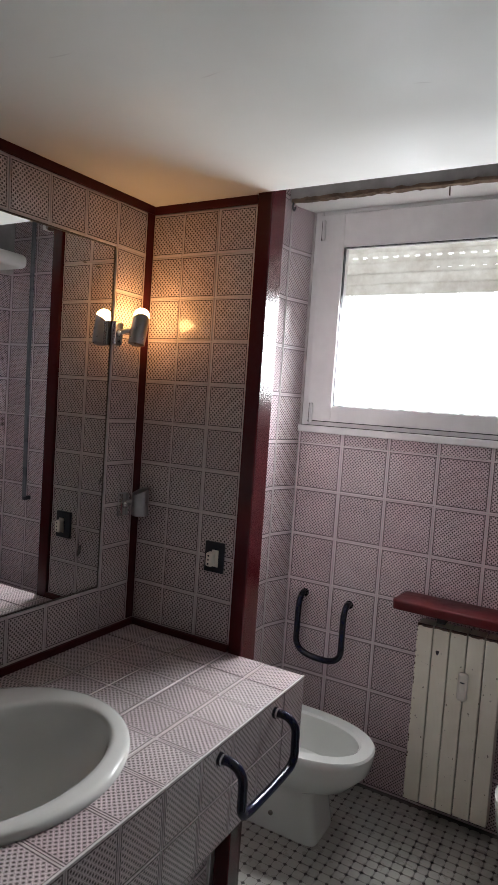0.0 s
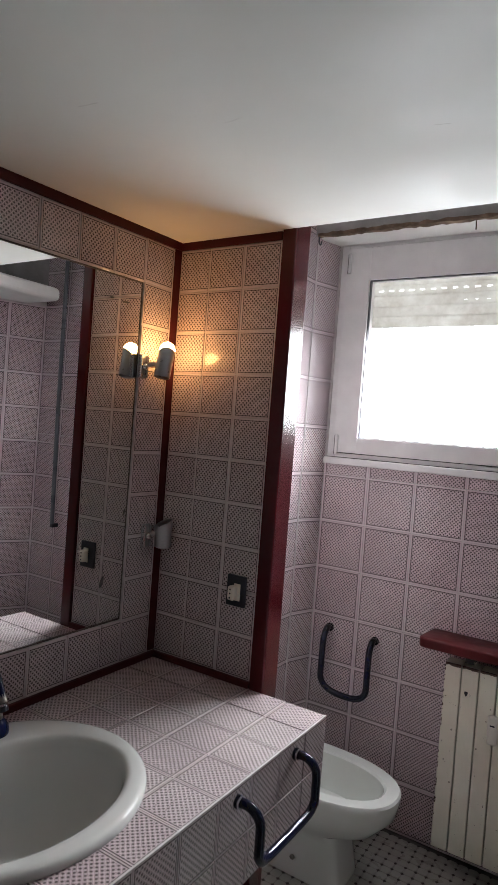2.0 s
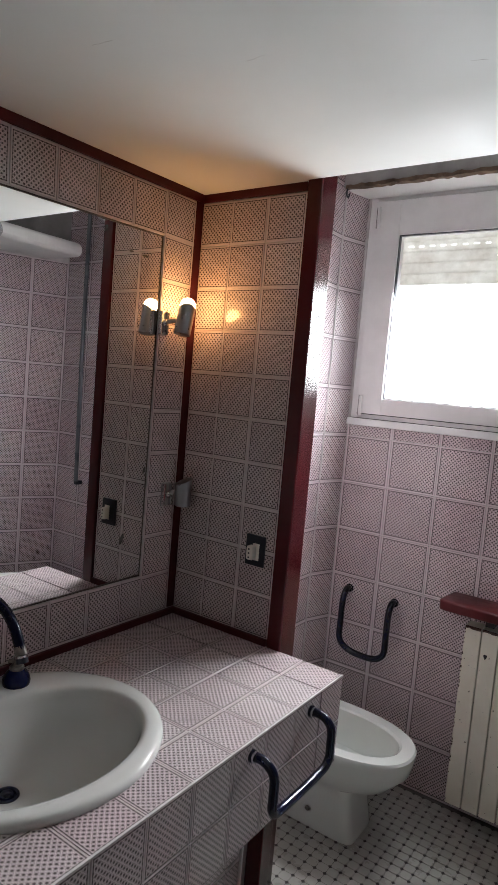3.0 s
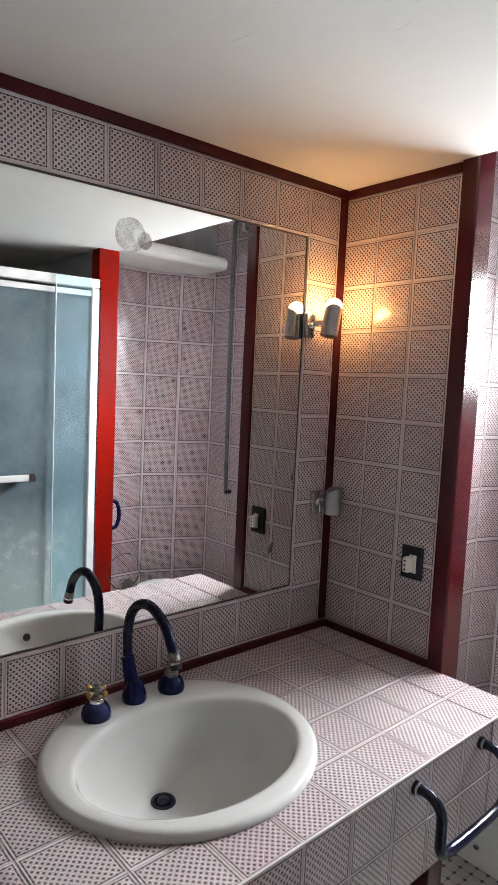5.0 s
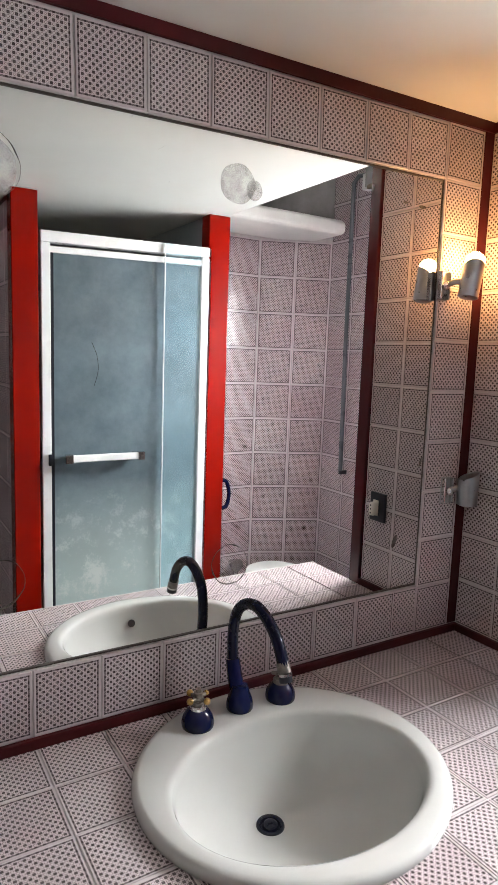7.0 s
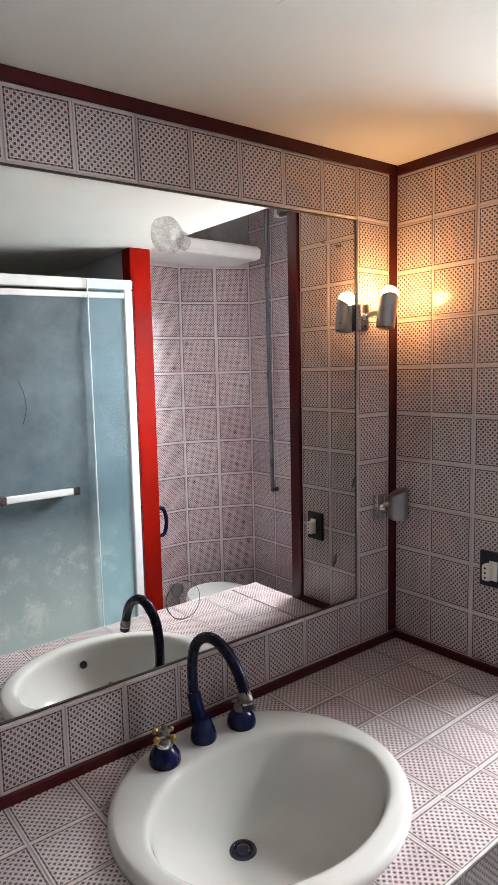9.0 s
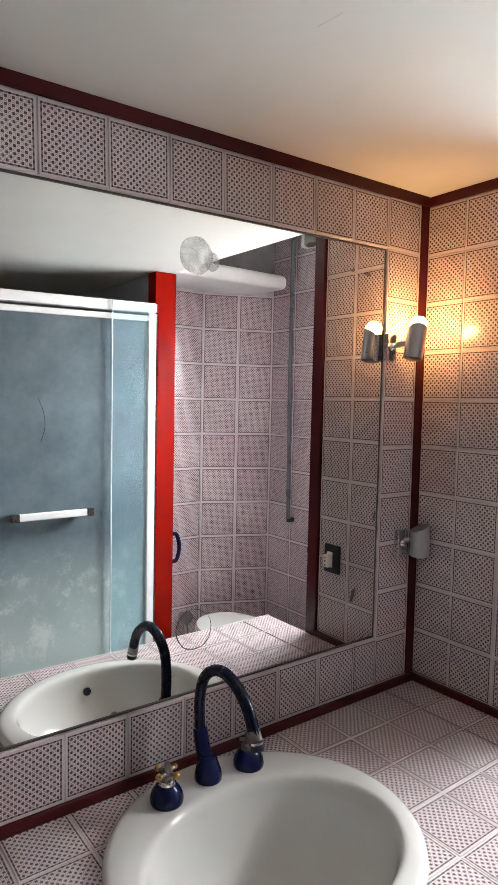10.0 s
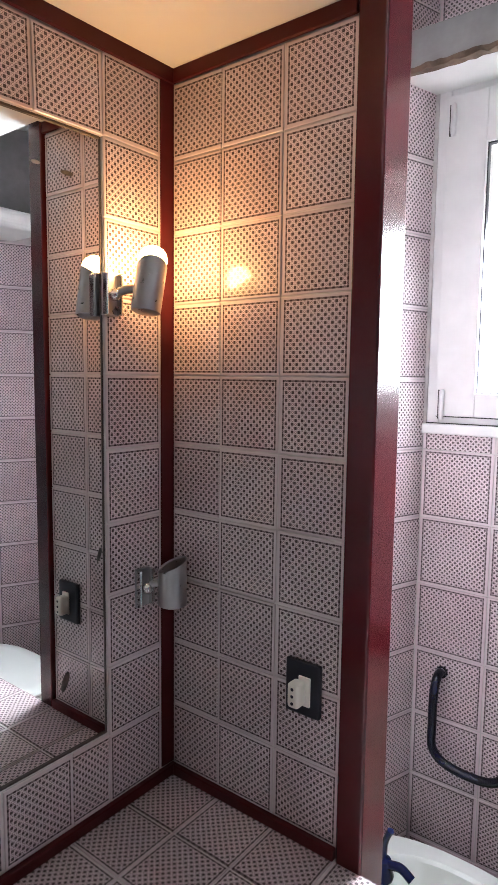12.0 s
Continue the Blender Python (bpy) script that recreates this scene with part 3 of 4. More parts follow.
top = part("counter_top", holed_slab(0.0, CF - D, CW, CE_ - D, COUNTER - 0.06, COUNTER - D, 28, 76, 0.92), m_grout, counter)
AZ = 0.54
apron = part("apron", box_bm(CF - 0.06, CF - D, CW, CE_ - D, AZ, COUNTER - 0.061), m_grout, counter)
part("edge_strip", box_bm(CF - 0.004, CF + 0.001, CW, CE_, COUNTER - 0.004, COUNTER + 0.0005, 0.0006, 1), m_grout, counter, "thin pale grouted edge")
part("end_panel", box_bm(0.02, CF - 0.061, CE_ - 0.03, CE_ - D, AZ, COUNTER - 0.061), m_grout, counter)
post("counter_leg", 0.474, 0.522, -0.178, -0.13, 0, AZ, m_wood, "oxblood lacquered square leg under the vanity counter")
under = part("under_panel", box_bm(0.43, 0.462 - D, CW, -0.186, 0, AZ - 0.001), m_grout, counter, "cane-print tiled panel below the counter")
part("panel_edge", box_bm(0.446, 0.468, -0.186, -0.18, 0, AZ - 0.001, 0.001, 1), m_pvc, counter, "pale edge strip of the panel")

sink = thing("basin", "white oval ceramic drop-in basin in the tiled counter", "sink")


DX, DY = 0.221, -0.746


def basin_bm():
    rings = []
    n = 72
    # outer rim and bowl: centre, half widths and height
    ix, iy, irx, iry = 0.318, -0.75, 0.177, 0.231
    prof = [(SX, SY, SRX - 0.008, SRY - 0.008, COUNTER - 0.02), (SX, SY, SRX - 0.001, SRY - 0.001, COUNTER + 0.001), (SX, SY, SRX, SRY, COUNTER + 0.007), (SX, SY, SRX - 0.002, SRY - 0.002, COUNTER + 0.0135), (SX, SY, SRX - 0.0065, SRY - 0.006, COUNTER + 0.0175),
            (SX, SY, SRX - 0.015, SRY - 0.013, COUNTER + 0.0195), (ix, iy, irx + 0.016, iry + 0.014, COUNTER + 0.0195), (ix, iy, irx + 0.009, iry + 0.008, COUNTER + 0.018),
            (ix, iy, irx + 0.004, iry + 0.0035, COUNTER + 0.015), (ix, iy, irx, iry, COUNTER + 0.009), (ix, iy, irx - 0.003, iry - 0.004, COUNTER - 0.004)]
    # the bowl below its lip: back and front along x, half width and depth
    for back, front, half, depth in ((0.15, 0.486, 0.219, 0.03), (0.158, 0.471, 0.199, 0.065), (0.167, 0.443, 0.168, 0.095), (0.178, 0.4, 0.128, 0.119), (0.188, 0.34, 0.085, 0.136), (0.194, 0.285, 0.053, 0.146)):
        prof.append(((back + front) / 2, iy + (DY - iy) * depth / 0.15, (front - back) / 2, half, COUNTER - depth))
    prof += [(DX, DY, 0.0265, 0.0265, COUNTER - 0.151), (DX, DY, 0.024, 0.024, COUNTER - 0.165)]
    for cx, cy, rx, ry, z in prof:
        rings.append([(cx + rx * math.cos(2 * math.pi * i / n), cy + ry * math.sin(2 * math.pi * i / n), z) for i in range(n)])
    return rings_bm(rings, False, True)


part("bowl", basin_bm(), m_ceramic, sink, smooth=True)
part("drain_ring", lathe_bm([(0.0185, -0.008), (0.0195, 0.001), (0.022, 0.0032), (0.0255, 0.0028), (0.0272, 0.0), (0.0272, -0.003)], 32, (DX, DY, COUNTER - 0.15)), m_rail, sink, "black drain ring", True)
part("drain_plug", lathe_bm([(0.0, 0.009), (0.007, 0.0085), (0.012, 0.006), (0.015, 0.002), (0.0155, -0.003), (0.0185, -0.004), (0.0185, -0.008), (0.0, -0.008)], 28, (DX + 0.001, DY, COUNTER - 0.15)), m_rail, sink, "dark domed plug", True)
ov = tube_bm([(0.492, -0.75, COUNTER - 0.037), (0.4812, -0.75, COUNTER - 0.0312)], 0.0105)
part("overflow_hole", ov, m_black, sink, "dark round overflow hole")


def lathe_at(profile, x, y, z, n=24):
    return lathe_bm(profile, n, (x, y, z))


ZR = COUNTER + 0.017
bell = [(0.0, 0.0), (0.029, 0.0), (0.0312, 0.004), (0.0318, 0.011), (0.0295, 0.021), (0.0235, 0.031), (0.0165, 0.038), (0.0, 0.039)]
spout = thing("basin_spout", "navy swan-neck basin spout with a worn joint ring", "tap")
part("spout_base", lathe_at([(0.0, 0), (0.025, 0), (0.0275, 0.005), (0.0275, 0.014), (0.0245, 0.026), (0.0195, 0.038), (0.0165, 0.05), (0.0, 0.052)], 0.092, -0.744, ZR), m_navy, spout, smooth=True)
part("spout_body", tube_bm(smooth_path([(0.09, -0.744, ZR + 0.026), (0.074, -0.745, ZR + 0.055), (0.062, -0.746, ZR + 0.095)]), 0.0165, 18, 0.0145), m_navy, spout, smooth=True)
part("joint_ring", tube_bm([(0.062, -0.746, ZR + 0.094), (0.062, -0.746, ZR + 0.098)], 0.0135), m_chrome, spout, "thin worn metal ring")
neck = smooth_path([(0.062, -0.746, ZR + 0.096), (0.06, -0.746, ZR + 0.15), (0.071, -0.745, ZR + 0.196), (0.1, -0.744, ZR + 0.224), (0.138, -0.743, ZR + 0.234), (0.178, -0.742, ZR + 0.222), (0.212, -0.741, ZR + 0.193), (0.236, -0.739, ZR + 0.145)], 8)
part("swan_neck", tube_bm(neck, 0.0112), m_neck, spout, smooth=True)
part("worn_tip", tube_bm([(0.228, -0.7395, ZR + 0.16), (0.2365, -0.739, ZR + 0.143)], 0.0122), m_corroded, spout, "spout tip worn to bare grey metal", True)
part("tip_ring", tube_bm([(0.2365, -0.739, ZR + 0.1425), (0.2378, -0.739, ZR + 0.1385)], 0.0132), m_chrome, spout, "chrome ring at the spout's end", True)
part("aerator", tube_bm([(0.2375, -0.739, ZR + 0.139), (0.241, -0.739, ZR + 0.128)], 0.0125), m_black, spout, smooth=True)


def tap_valve(x, y, label, brass, turn):
    t = thing("basin_tap", label, "tap", "basin taps")
    part("valve_cover", lathe_at(bell, x, y, ZR), m_navy, t, smooth=True)
    part("collar", lathe_at([(0.0, 0.035), (0.0155, 0.035), (0.0165, 0.037), (0.0165, 0.044), (0.015, 0.046), (0.0, 0.046)], x, y, ZR), m_chrome if brass else m_corroded, t, "dull chrome collar", True)
    part("stem", lathe_at([(0.0, 0.045), (0.0115, 0.045), (0.0115, 0.0505), (0.0095, 0.052), (0.0105, 0.054), (0.0095, 0.056), (0.0105, 0.058), (0.0085, 0.06), (0.009, 0.07), (0.0055, 0.071), (0.0055, 0.077), (0.0, 0.078)], x, y, ZR), m_corroded, t, "stripped corroded valve stem", True)
    for k in range(4 if brass else 2):
        a = turn + k * math.pi / (2 if brass else 1)
        d = Vector((math.cos(a), math.sin(a), 0.12))
        p0 = Vector((x, y, ZR + 0.057))
        spoke = part("broken_spoke", tube_bm([p0 + d * 0.008, p0 + d * 0.02], 0.0042, 10, 0.0036), m_corroded, t, "", True)
        if brass:
            b = bmesh.new()
            bmesh.ops.create_uvsphere(b, u_segments=12, v_segments=8, radius=0.0068 if k != 1 else 0.0052)
            bmesh.ops.translate(b, verts=b.verts, vec=p0 + d * 0.0225)
            part("spoke_end", b, m_brass, spoke, "bare brass knob of the broken handle", True)
    return t


tap_valve(0.107, -0.846, "navy tap with broken brass cross handle", True, 0.35)
tap_valve(0.1, -0.65, "navy tap with a stripped metal stem", False, 1.2)


def bar_handle(name, ends, out, drop, spread, label, cat, r=0.0105):
    """A U-shaped tubular rail: two ends on the wall, hanging below them and standing out."""
    t = thing(name, label, cat)
    a, b = Vector(ends[0]), Vector(ends[1])
    out, along = Vector(out), (b - a).normalized()
    dn = Vector((0, 0, -drop))
    pts = [a - out * 0.05, a + out * 0.55, a + out * 0.95 + dn * 0.18, a + out + dn * 0.55, a + out + dn * 0.86 + along * spread * 0.15, a + out * 0.98 + dn + along * (0.022 + spread),
           b + out * 0.98 + dn - along * (0.022 + spread), b + out + dn * 0.86 - along * spread * 0.15, b + out + dn * 0.55, b + out * 0.95 + dn * 0.18, b + out * 0.55, b - out * 0.05]
    part("rail", tube_bm(smooth_path(pts, 7), r, 16), m_rail, t, smooth=True)
    for p in (a, b):
        part("flange", tube_bm([p + out * 0.0, p + out.normalized() * 0.006], r * 1.35, 20), m_rail, t)
        part("collar", tube_bm([p + out.normalized() * 0.006, p + out.normalized() * 0.012], r * 1.2, 20), m_chrome, t, "worn metal collar")
    return t


bar_handle("towel_rail", [(CF, -0.43, 0.752), (CF, -0.175, 0.752)], (0.062, 0, 0), 0.115, 0.02, "navy U-shaped towel rail on the counter's front", "towel rail")
bar_handle("towel_ring", [(0.225, 0.862, 0.735), (0.425, 0.862, 0.725)], (0, -0.06, 0), 0.235, 0.03, "navy U-shaped towel rail on the tiled wall", "towel rail", 0.0125)

# ---- lamps ----
m_bulb_off = plain("inside_of_lamp_cup", (0.05, 0.05, 0.05), 0.5)


def spot_lamp(x, y, z, r, lit, label):
    t = thing("spot_lamp", label, "wall lamp")
    part("base_plate", box_bm(0.0, 0.005, y - 0.046, y - 0.012, z - 0.05, z + 0.022, 0.002, 2), m_brushed, t)
    for e in (y - 0.046, y - 0.0165):
        part("plate_flange", box_bm(0.004, 0.016, e, e + 0.0045, z - 0.048, z + 0.02, 0.0018, 2), m_chrome, t, "raised bright edge of the plate")
    jb = bmesh.new()
    bmesh.ops.create_uvsphere(jb, u_segments=16, v_segments=10, radius=0.0115)
    bmesh.ops.translate(jb, verts=jb.verts, vec=(0.014, y - 0.0285, z - 0.014))
    part("swivel", jb, m_chrome, t, "ball joint of the spot", True)
    part("arm", tube_bm([(0.014, y - 0.0285, z - 0.014), (0.5 * x - 0.003, y - 0.018, z - 0.006), (x - 0.012, y - 0.002, z - 0.004)], 0.0075, 12), m_brushed, t, smooth=True)
    # a cup leaning outwards, cut off at a slant at the top
    axis = Vector((0.02, 0.18, 1)).normalized() if lit else Vector((0.02, -0.03, 1)).normalized()
    side = axis.orthogonal().normalized()
    up = axis.cross(side)
    c = Vector((x, y, z))
    slant = Vector((0.4, -0.3, 0)) if lit else Vector((0.25, 0.35, 0))
    rings = []
    for k, (rr, h) in enumerate(((r - 0.006, -0.047), (r, -0.044), (r, 0.0), (r, 0.031), (r - 0.002, 0.031), (r - 0.002, -0.03))):
        ring = []
        for i in range(28):
            d = side * math.cos(2 * math.pi * i / 28) + up * math.sin(2 * math.pi * i / 28)
            hh = h + (d * r).dot(slant) if k in (3, 4) else h
            ring.append(c + d * rr + axis * hh)
        rings.append(ring)
    part("cup", rings_bm(rings), m_brushed, t, "brushed steel cup cut at a slant", True)
    part("socket", tube_bm([c - axis * 0.03, c - axis * 0.004], 0.012, 16), m_bulb_off, t)
    if not lit:
        cap = rings_bm([[p - axis * 0.004 for p in rings[4]], [p - axis * 0.002 for p in rings[4]]])
        part("cap", cap, m_brushed, t)
    if lit:
        b = bmesh.new()
        bmesh.ops.create_uvsphere(b, u_segments=20, v_segments=12, radius=r - 0.001)
        bmesh.ops.translate(b, verts=b.verts, vec=c + axis * 0.041)
        part("bulb", b, m_bulb, t, "glowing warm round bulb", True)
    return t


spot_lamp(0.066, -0.12, 1.714, 0.0245, True, "brushed steel wall spot with a lit bulb")
spot_lamp(0.05, -0.051, 1.198, 0.026, False, "brushed steel wall spot without a bulb")

sock = thing("power_socket", "black socket plate with ivory outlet insert on tiles", "socket")
part("plate", box_bm(0.273, 0.339, -0.01, 0.0, 1.014, 1.105, 0.003), m_black, sock)
part("insert", box_bm(0.3, 0.3225, -0.013, -0.009, 1.032, 1.082, 0.0015), m_ivory, sock, "ivory outlet frame")
adaptor = thing("plug_adaptor", "white plug adaptor in the socket", "adaptor")
ins = part("adaptor_body", box_bm(0.294, 0.316, -0.038, -0.013, 1.036, 1.078, 0.006, 3), m_ivory, adaptor)
for k in range(3):
    part("pin_hole", tube_bm([(0.305, -0.0385, 1.045 + k * 0.012), (0.305, -0.0372, 1.045 + k * 0.012)], 0.0028, 10), m_black, ins)

# ---- radiator with shelf ----
rad = thing("radiator", "cream cast radiator with chipped paint under a red shelf", "radiator")
RX0, RX1, RY, RZ0, RZ1 = 0.73, 1.033, 0.76, 0.075, 0.75
W = (RX1 - RX0) / 5
for i in range(5):
    x = RX0 + i * W
    b = box_bm(x + 0.0019, x + W - 0.0019, RY, RY + 0.075, RZ0, RZ1, 0.003, 3)
    part("radiator_column", b, m_radiator, rad)
chip_rng = random.Random(12)
for i in range(34):
    side_ = chip_rng.random() < 0.75
    x_ = RX0 + 0.004 if side_ else RX0 + chip_rng.random() * (RX1 - RX0)
    z_ = RZ0 + chip_rng.random() ** 0.8 * (RZ1 - RZ0)
    w_, h_ = chip_rng.uniform(0.0012, 0.003), chip_rng.uniform(0.0015, 0.006)
    ch = rings_bm([[(x_ + k_ * w_ * math.cos(a) * (1 + 0.3 * math.sin(3 * a + i)), RY - dy, z_ + k_ * h_ * math.sin(a)) for a in [2 * math.pi * q / 9 for q in range(9)]] for dy, k_ in ((-0.001, 1.0), (0.0006, 0.9))])
    part("paint_chip", ch, m_rust, rad)
for i in range(5):
    x_ = RX0 + i * W
    rg = []
    for k in range(9):
        xx = x_ + 0.003 + (W - 0.006) * k / 8
        q_ = chip_rng.uniform(0.001, 0.006)
        rg.append([(xx, RY - 0.0006, RZ1 - q_ - 0.003), (xx, RY + 0.004, RZ1 - q_), (xx, RY + 0.004, RZ1 + 0.002), (xx, RY - 0.0006, RZ1 - 0.001)])
    part("worn_edge", rings_bm(rg), m_rust, rad, "rusty chipped top edge")
hole = rings_bm([[(RX0 + 1.35 * W + 0.006 * math.cos(a) * (1 + 0.35 * math.sin(a)), RY - dy, 0.655 + 0.009 * math.sin(a) + 0.003 * abs(math.cos(a))) for a in [2 * math.pi * q / 16 for q in range(16)]] for dy in (-0.001, 0.0007)])
part("old_fixing_hole", hole, m_dark, rad, "dark worn hole in the front")
part("back_tank", box_bm(RX0 + 0.004, RX1 - 0.004, RY + 0.022, RY + 0.07, RZ0 + 0.012, RZ1 - 0.008), m_rust, rad)
meter = part("heat_meter", box_bm(0.893, 0.929, RY - 0.02, RY + 0.004, 0.508, 0.612, 0.011, 4), m_ivory, rad, "small cream heat meter")
part("meter_slot", box_bm(0.903, 0.919, RY - 0.0212, RY - 0.018, 0.576, 0.581), m_black, meter)
part("valve_pipe", tube_bm(smooth_path([(1.02, RY + 0.04, 0.705), (1.06, RY + 0.04, 0.705), (1.085, RY + 0.07, 0.71), (1.087, 0.862, 0.715)]), 0.009), m_corroded, rad, smooth=True)
kb = lathe_bm([(0.0, -0.016), (0.019, -0.016), (0.0235, -0.012), (0.024, 0.014), (0.02, 0.02), (0.0, 0.021)], 24)
bmesh.ops.transform(kb, matrix=pose(1.081, RY + 0.026, 0.678, 62, 14, 0), verts=kb.verts)
part("valve_knob", kb, m_knob, rad, "yellowed round valve knob", True)
part("valve_body", tube_bm([(1.078, RY + 0.045, 0.685), (1.075, RY + 0.055, 0.72)], 0.013, 14), m_black, rad, "black valve body", True)
part("wall_rose", tube_bm([(1.087, 0.852, 0.715), (1.087, 0.86, 0.715)], 0.021, 20), m_chrome, rad)
part("wall_bracket", box_bm(0.86, 0.9, RY + 0.07, 0.862, 0.6, 0.64), m_rust, rad)
shelf = thing("shelf", "oxblood lacquered wooden shelf above the radiator", "shelf")
bsh = prism_bm([(0.655, 0.862), (0.64, 0.73), (0.648, 0.712), (0.668, 0.705), (1.2, 0.705), (1.205, 0.862)], 0.798, 0.834)
bmesh.ops.bevel(bsh, geom=list(bsh.edges), offset=0.007, segments=3, affect='EDGES', profile=0.5)
part("board", bsh, m_shelf, shelf, smooth=True)
part("bracket", box_bm(0.8, 0.83, 0.76, 0.862, 0.765, 0.8), m_dark, shelf)
part("bracket", box_bm(1.12, 1.15, 0.76, 0.862, 0.765, 0.8), m_dark, shelf)

pier = structure("wall_pier", box_bm(1.192, 1.22, 0.722 + D, 0.862, 0, 0.797), m_grout, "low tiled pier beside the radiator niche", "wall")

# ---- bidet and toilet ----


def oval(cx, cy, z, front, back, half, n=48, power=2.3):
    """An egg-shaped outline: front and back lengths along x from the centre, half width along y."""
    out = []
    for i in range(n):
        a = 2 * math.pi * i / n
        c, s = math.cos(a), math.sin(a)
        ex = math.copysign(abs(c) ** (2 / power), c)
        ey = math.copysign(abs(s) ** (2 / power), s)
        out.append((cx + (front if c > 0 else back) * ex, cy + half * ey, z))
    return out


def pan(name, label, cat, y, flip, tip, wall):
    """A floor-standing pan whose bowl points along +x (or -x when flipped)."""
    t = thing(name, label, cat)
    L = abs(tip - wall)
    s = -1 if flip else 1

    def ring(off, z, f, bk, h, p=2.4):
        return [(wall + s * (x), y + yy, z) for x, yy, z in [(a, b, c) for a, b, c in oval(off, 0, z, f, bk, h, 48, p)]]
    body = [ring(L - 0.36, 0.0, 0.205, 0.19, 0.092, 9), ring(L - 0.36, 0.015, 0.206, 0.192, 0.093, 9), ring(L - 0.37, 0.17, 0.19, 0.19, 0.09, 8), ring(L - 0.37, 0.2, 0.195, 0.2, 0.1, 5),
            ring(L - 0.33, 0.25, 0.27, 0.25, 0.155, 2.6), ring(L - 0.32, 0.31, 0.31, 0.27, 0.176, 2.4), ring(L - 0.32, 0.36, 0.319, 0.28, 0.183, 2.3), ring(L - 0.32, 0.382, 0.32, 0.28, 0.184, 2.3), ring(L - 0.32, 0.39, 0.314, 0.275, 0.179, 2.3)]
    bowl = [ring(L - 0.3, 0.39, 0.252, 0.2, 0.137, 2.2), ring(L - 0.3, 0.382, 0.243, 0.195, 0.129, 2.2), ring(L - 0.3, 0.3, 0.235, 0.185, 0.122, 2.2), ring(L - 0.3, 0.25, 0.2, 0.15, 0.1, 2.1), ring(L - 0.31, 0.225, 0.08, 0.07, 0.05, 2)]
    part("bowl", rings_bm(body + bowl), m_ceramic_lit, t, smooth=True)
    return t, ring, L


bid, ring, L = pan("bidet", "white ceramic bidet beside the tiled wall", "bidet", 0.49, False, 0.685, 0.102)
bid.scale = (1, 1, 0.9)
part("plug_cap", tube_bm([(0.36, 0.391, 0.075), (0.36, 0.397, 0.075)], 0.009, 14), m_corroded, bid, "small dark fixing cap")
mix = thing("bidet_mixer", "navy bidet mixer with short spout at the rim", "tap")
part("mixer_body", lathe_at([(0, 0), (0.024, 0), (0.026, 0.01), (0.02, 0.025), (0.018, 0.05), (0.0, 0.056)], 0.235, 0.49, 0.351), m_navy, mix, smooth=True)
part("mixer_spout", tube_bm(smooth_path([(0.245, 0.49, 0.39), (0.28, 0.488, 0.4), (0.31, 0.486, 0.385)]), 0.011), m_navy, mix, smooth=True)
part("mixer_lever", tube_bm(smooth_path([(0.235, 0.49, 0.4), (0.24, 0.484, 0.45), (0.255, 0.48, 0.49)]), 0.008), m_navy, mix, smooth=True)

wc, ring, L = pan("toilet", "white ceramic toilet with closed lid beside the radiator", "toilet", 0.473, True, 1.09, 1.87)
wc.scale = (1, 0.92, 0.95)


def disc(z0, z1, grow, edge):
    return rings_bm([ring(L - 0.32, z0, 0.322 + grow - edge, 0.24, 0.186 + grow - edge, 2.3), ring(L - 0.32, z0 + edge, 0.322 + grow, 0.242, 0.186 + grow, 2.3),
                     ring(L - 0.32, z1 - edge, 0.322 + grow, 0.242, 0.186 + grow, 2.3), ring(L - 0.32, z1 - 0.002, 0.322 + grow - edge, 0.24, 0.186 + grow - edge, 2.3), ring(L - 0.32, z1, 0.26, 0.2, 0.14, 2.3)])


part("seat", disc(0.393, 0.412, 0.002, 0.005), m_seat, wc, "white plastic seat", True)
part("lid", disc(0.415, 0.436, 0.004, 0.007), m_seat, wc, "white plastic lid, closed", True)
flush = thing("flush_valve", "chrome flush valve on the tiled wall by the toilet", "valve")
part("valve_body", tube_bm([(1.87, 0.385, 0.35), (1.82, 0.385, 0.35)], 0.022, 20), m_chrome, flush, smooth=True)
part("flush_pipe", tube_bm(smooth_path([(1.83, 0.385, 0.34), (1.828, 0.388, 0.3), (1.82, 0.4, 0.2), (1.76, 0.41, 0.18)]), 0.014, 14), m_chrome, flush, smooth=True)
part("valve_cap", tube_bm([(1.822, 0.385, 0.35), (1.806, 0.385, 0.35)], 0.036, 20), m_chrome, flush, smooth=True)

m_rod = plain("grey_rod_paint", (0.11, 0.125, 0.14), 0.3, vary=0.1)
rod = thing("shutter_crank", "grey metal crank rod of the roller shutter", "crank")
part("gear_box", box_bm(1.36, 1.425, 0.815, 0.862, 2.37, 2.45, 0.006), m_pvc, rod, "white gear housing")
part("rod", tube_bm([(1.42, 0.835, 2.445), (1.46, 0.825, 2.45), (1.49, 0.818, 2.42), (1.485, 0.815, 1.6), (1.48, 0.822, 0.92)], 0.0115), m_rod, rod, smooth=True)
part("rod_clip", box_bm(1.472, 1.492, 0.818, 0.862, 0.9, 0.922, 0.003), m_black, rod)

# ---- shower ----
sh = thing("shower_enclosure", "white-framed sliding shower door with limescaled glass", "shower")
XF = 1.318
YA, YB = -0.795, -0.085


def skew(bm):
    """The head of the enclosure hangs a little lower towards the wall, as the false ceiling does."""
    for v in bm.verts:
        v.co.z += SLOPE * (v.co.y - YB)
    return bm


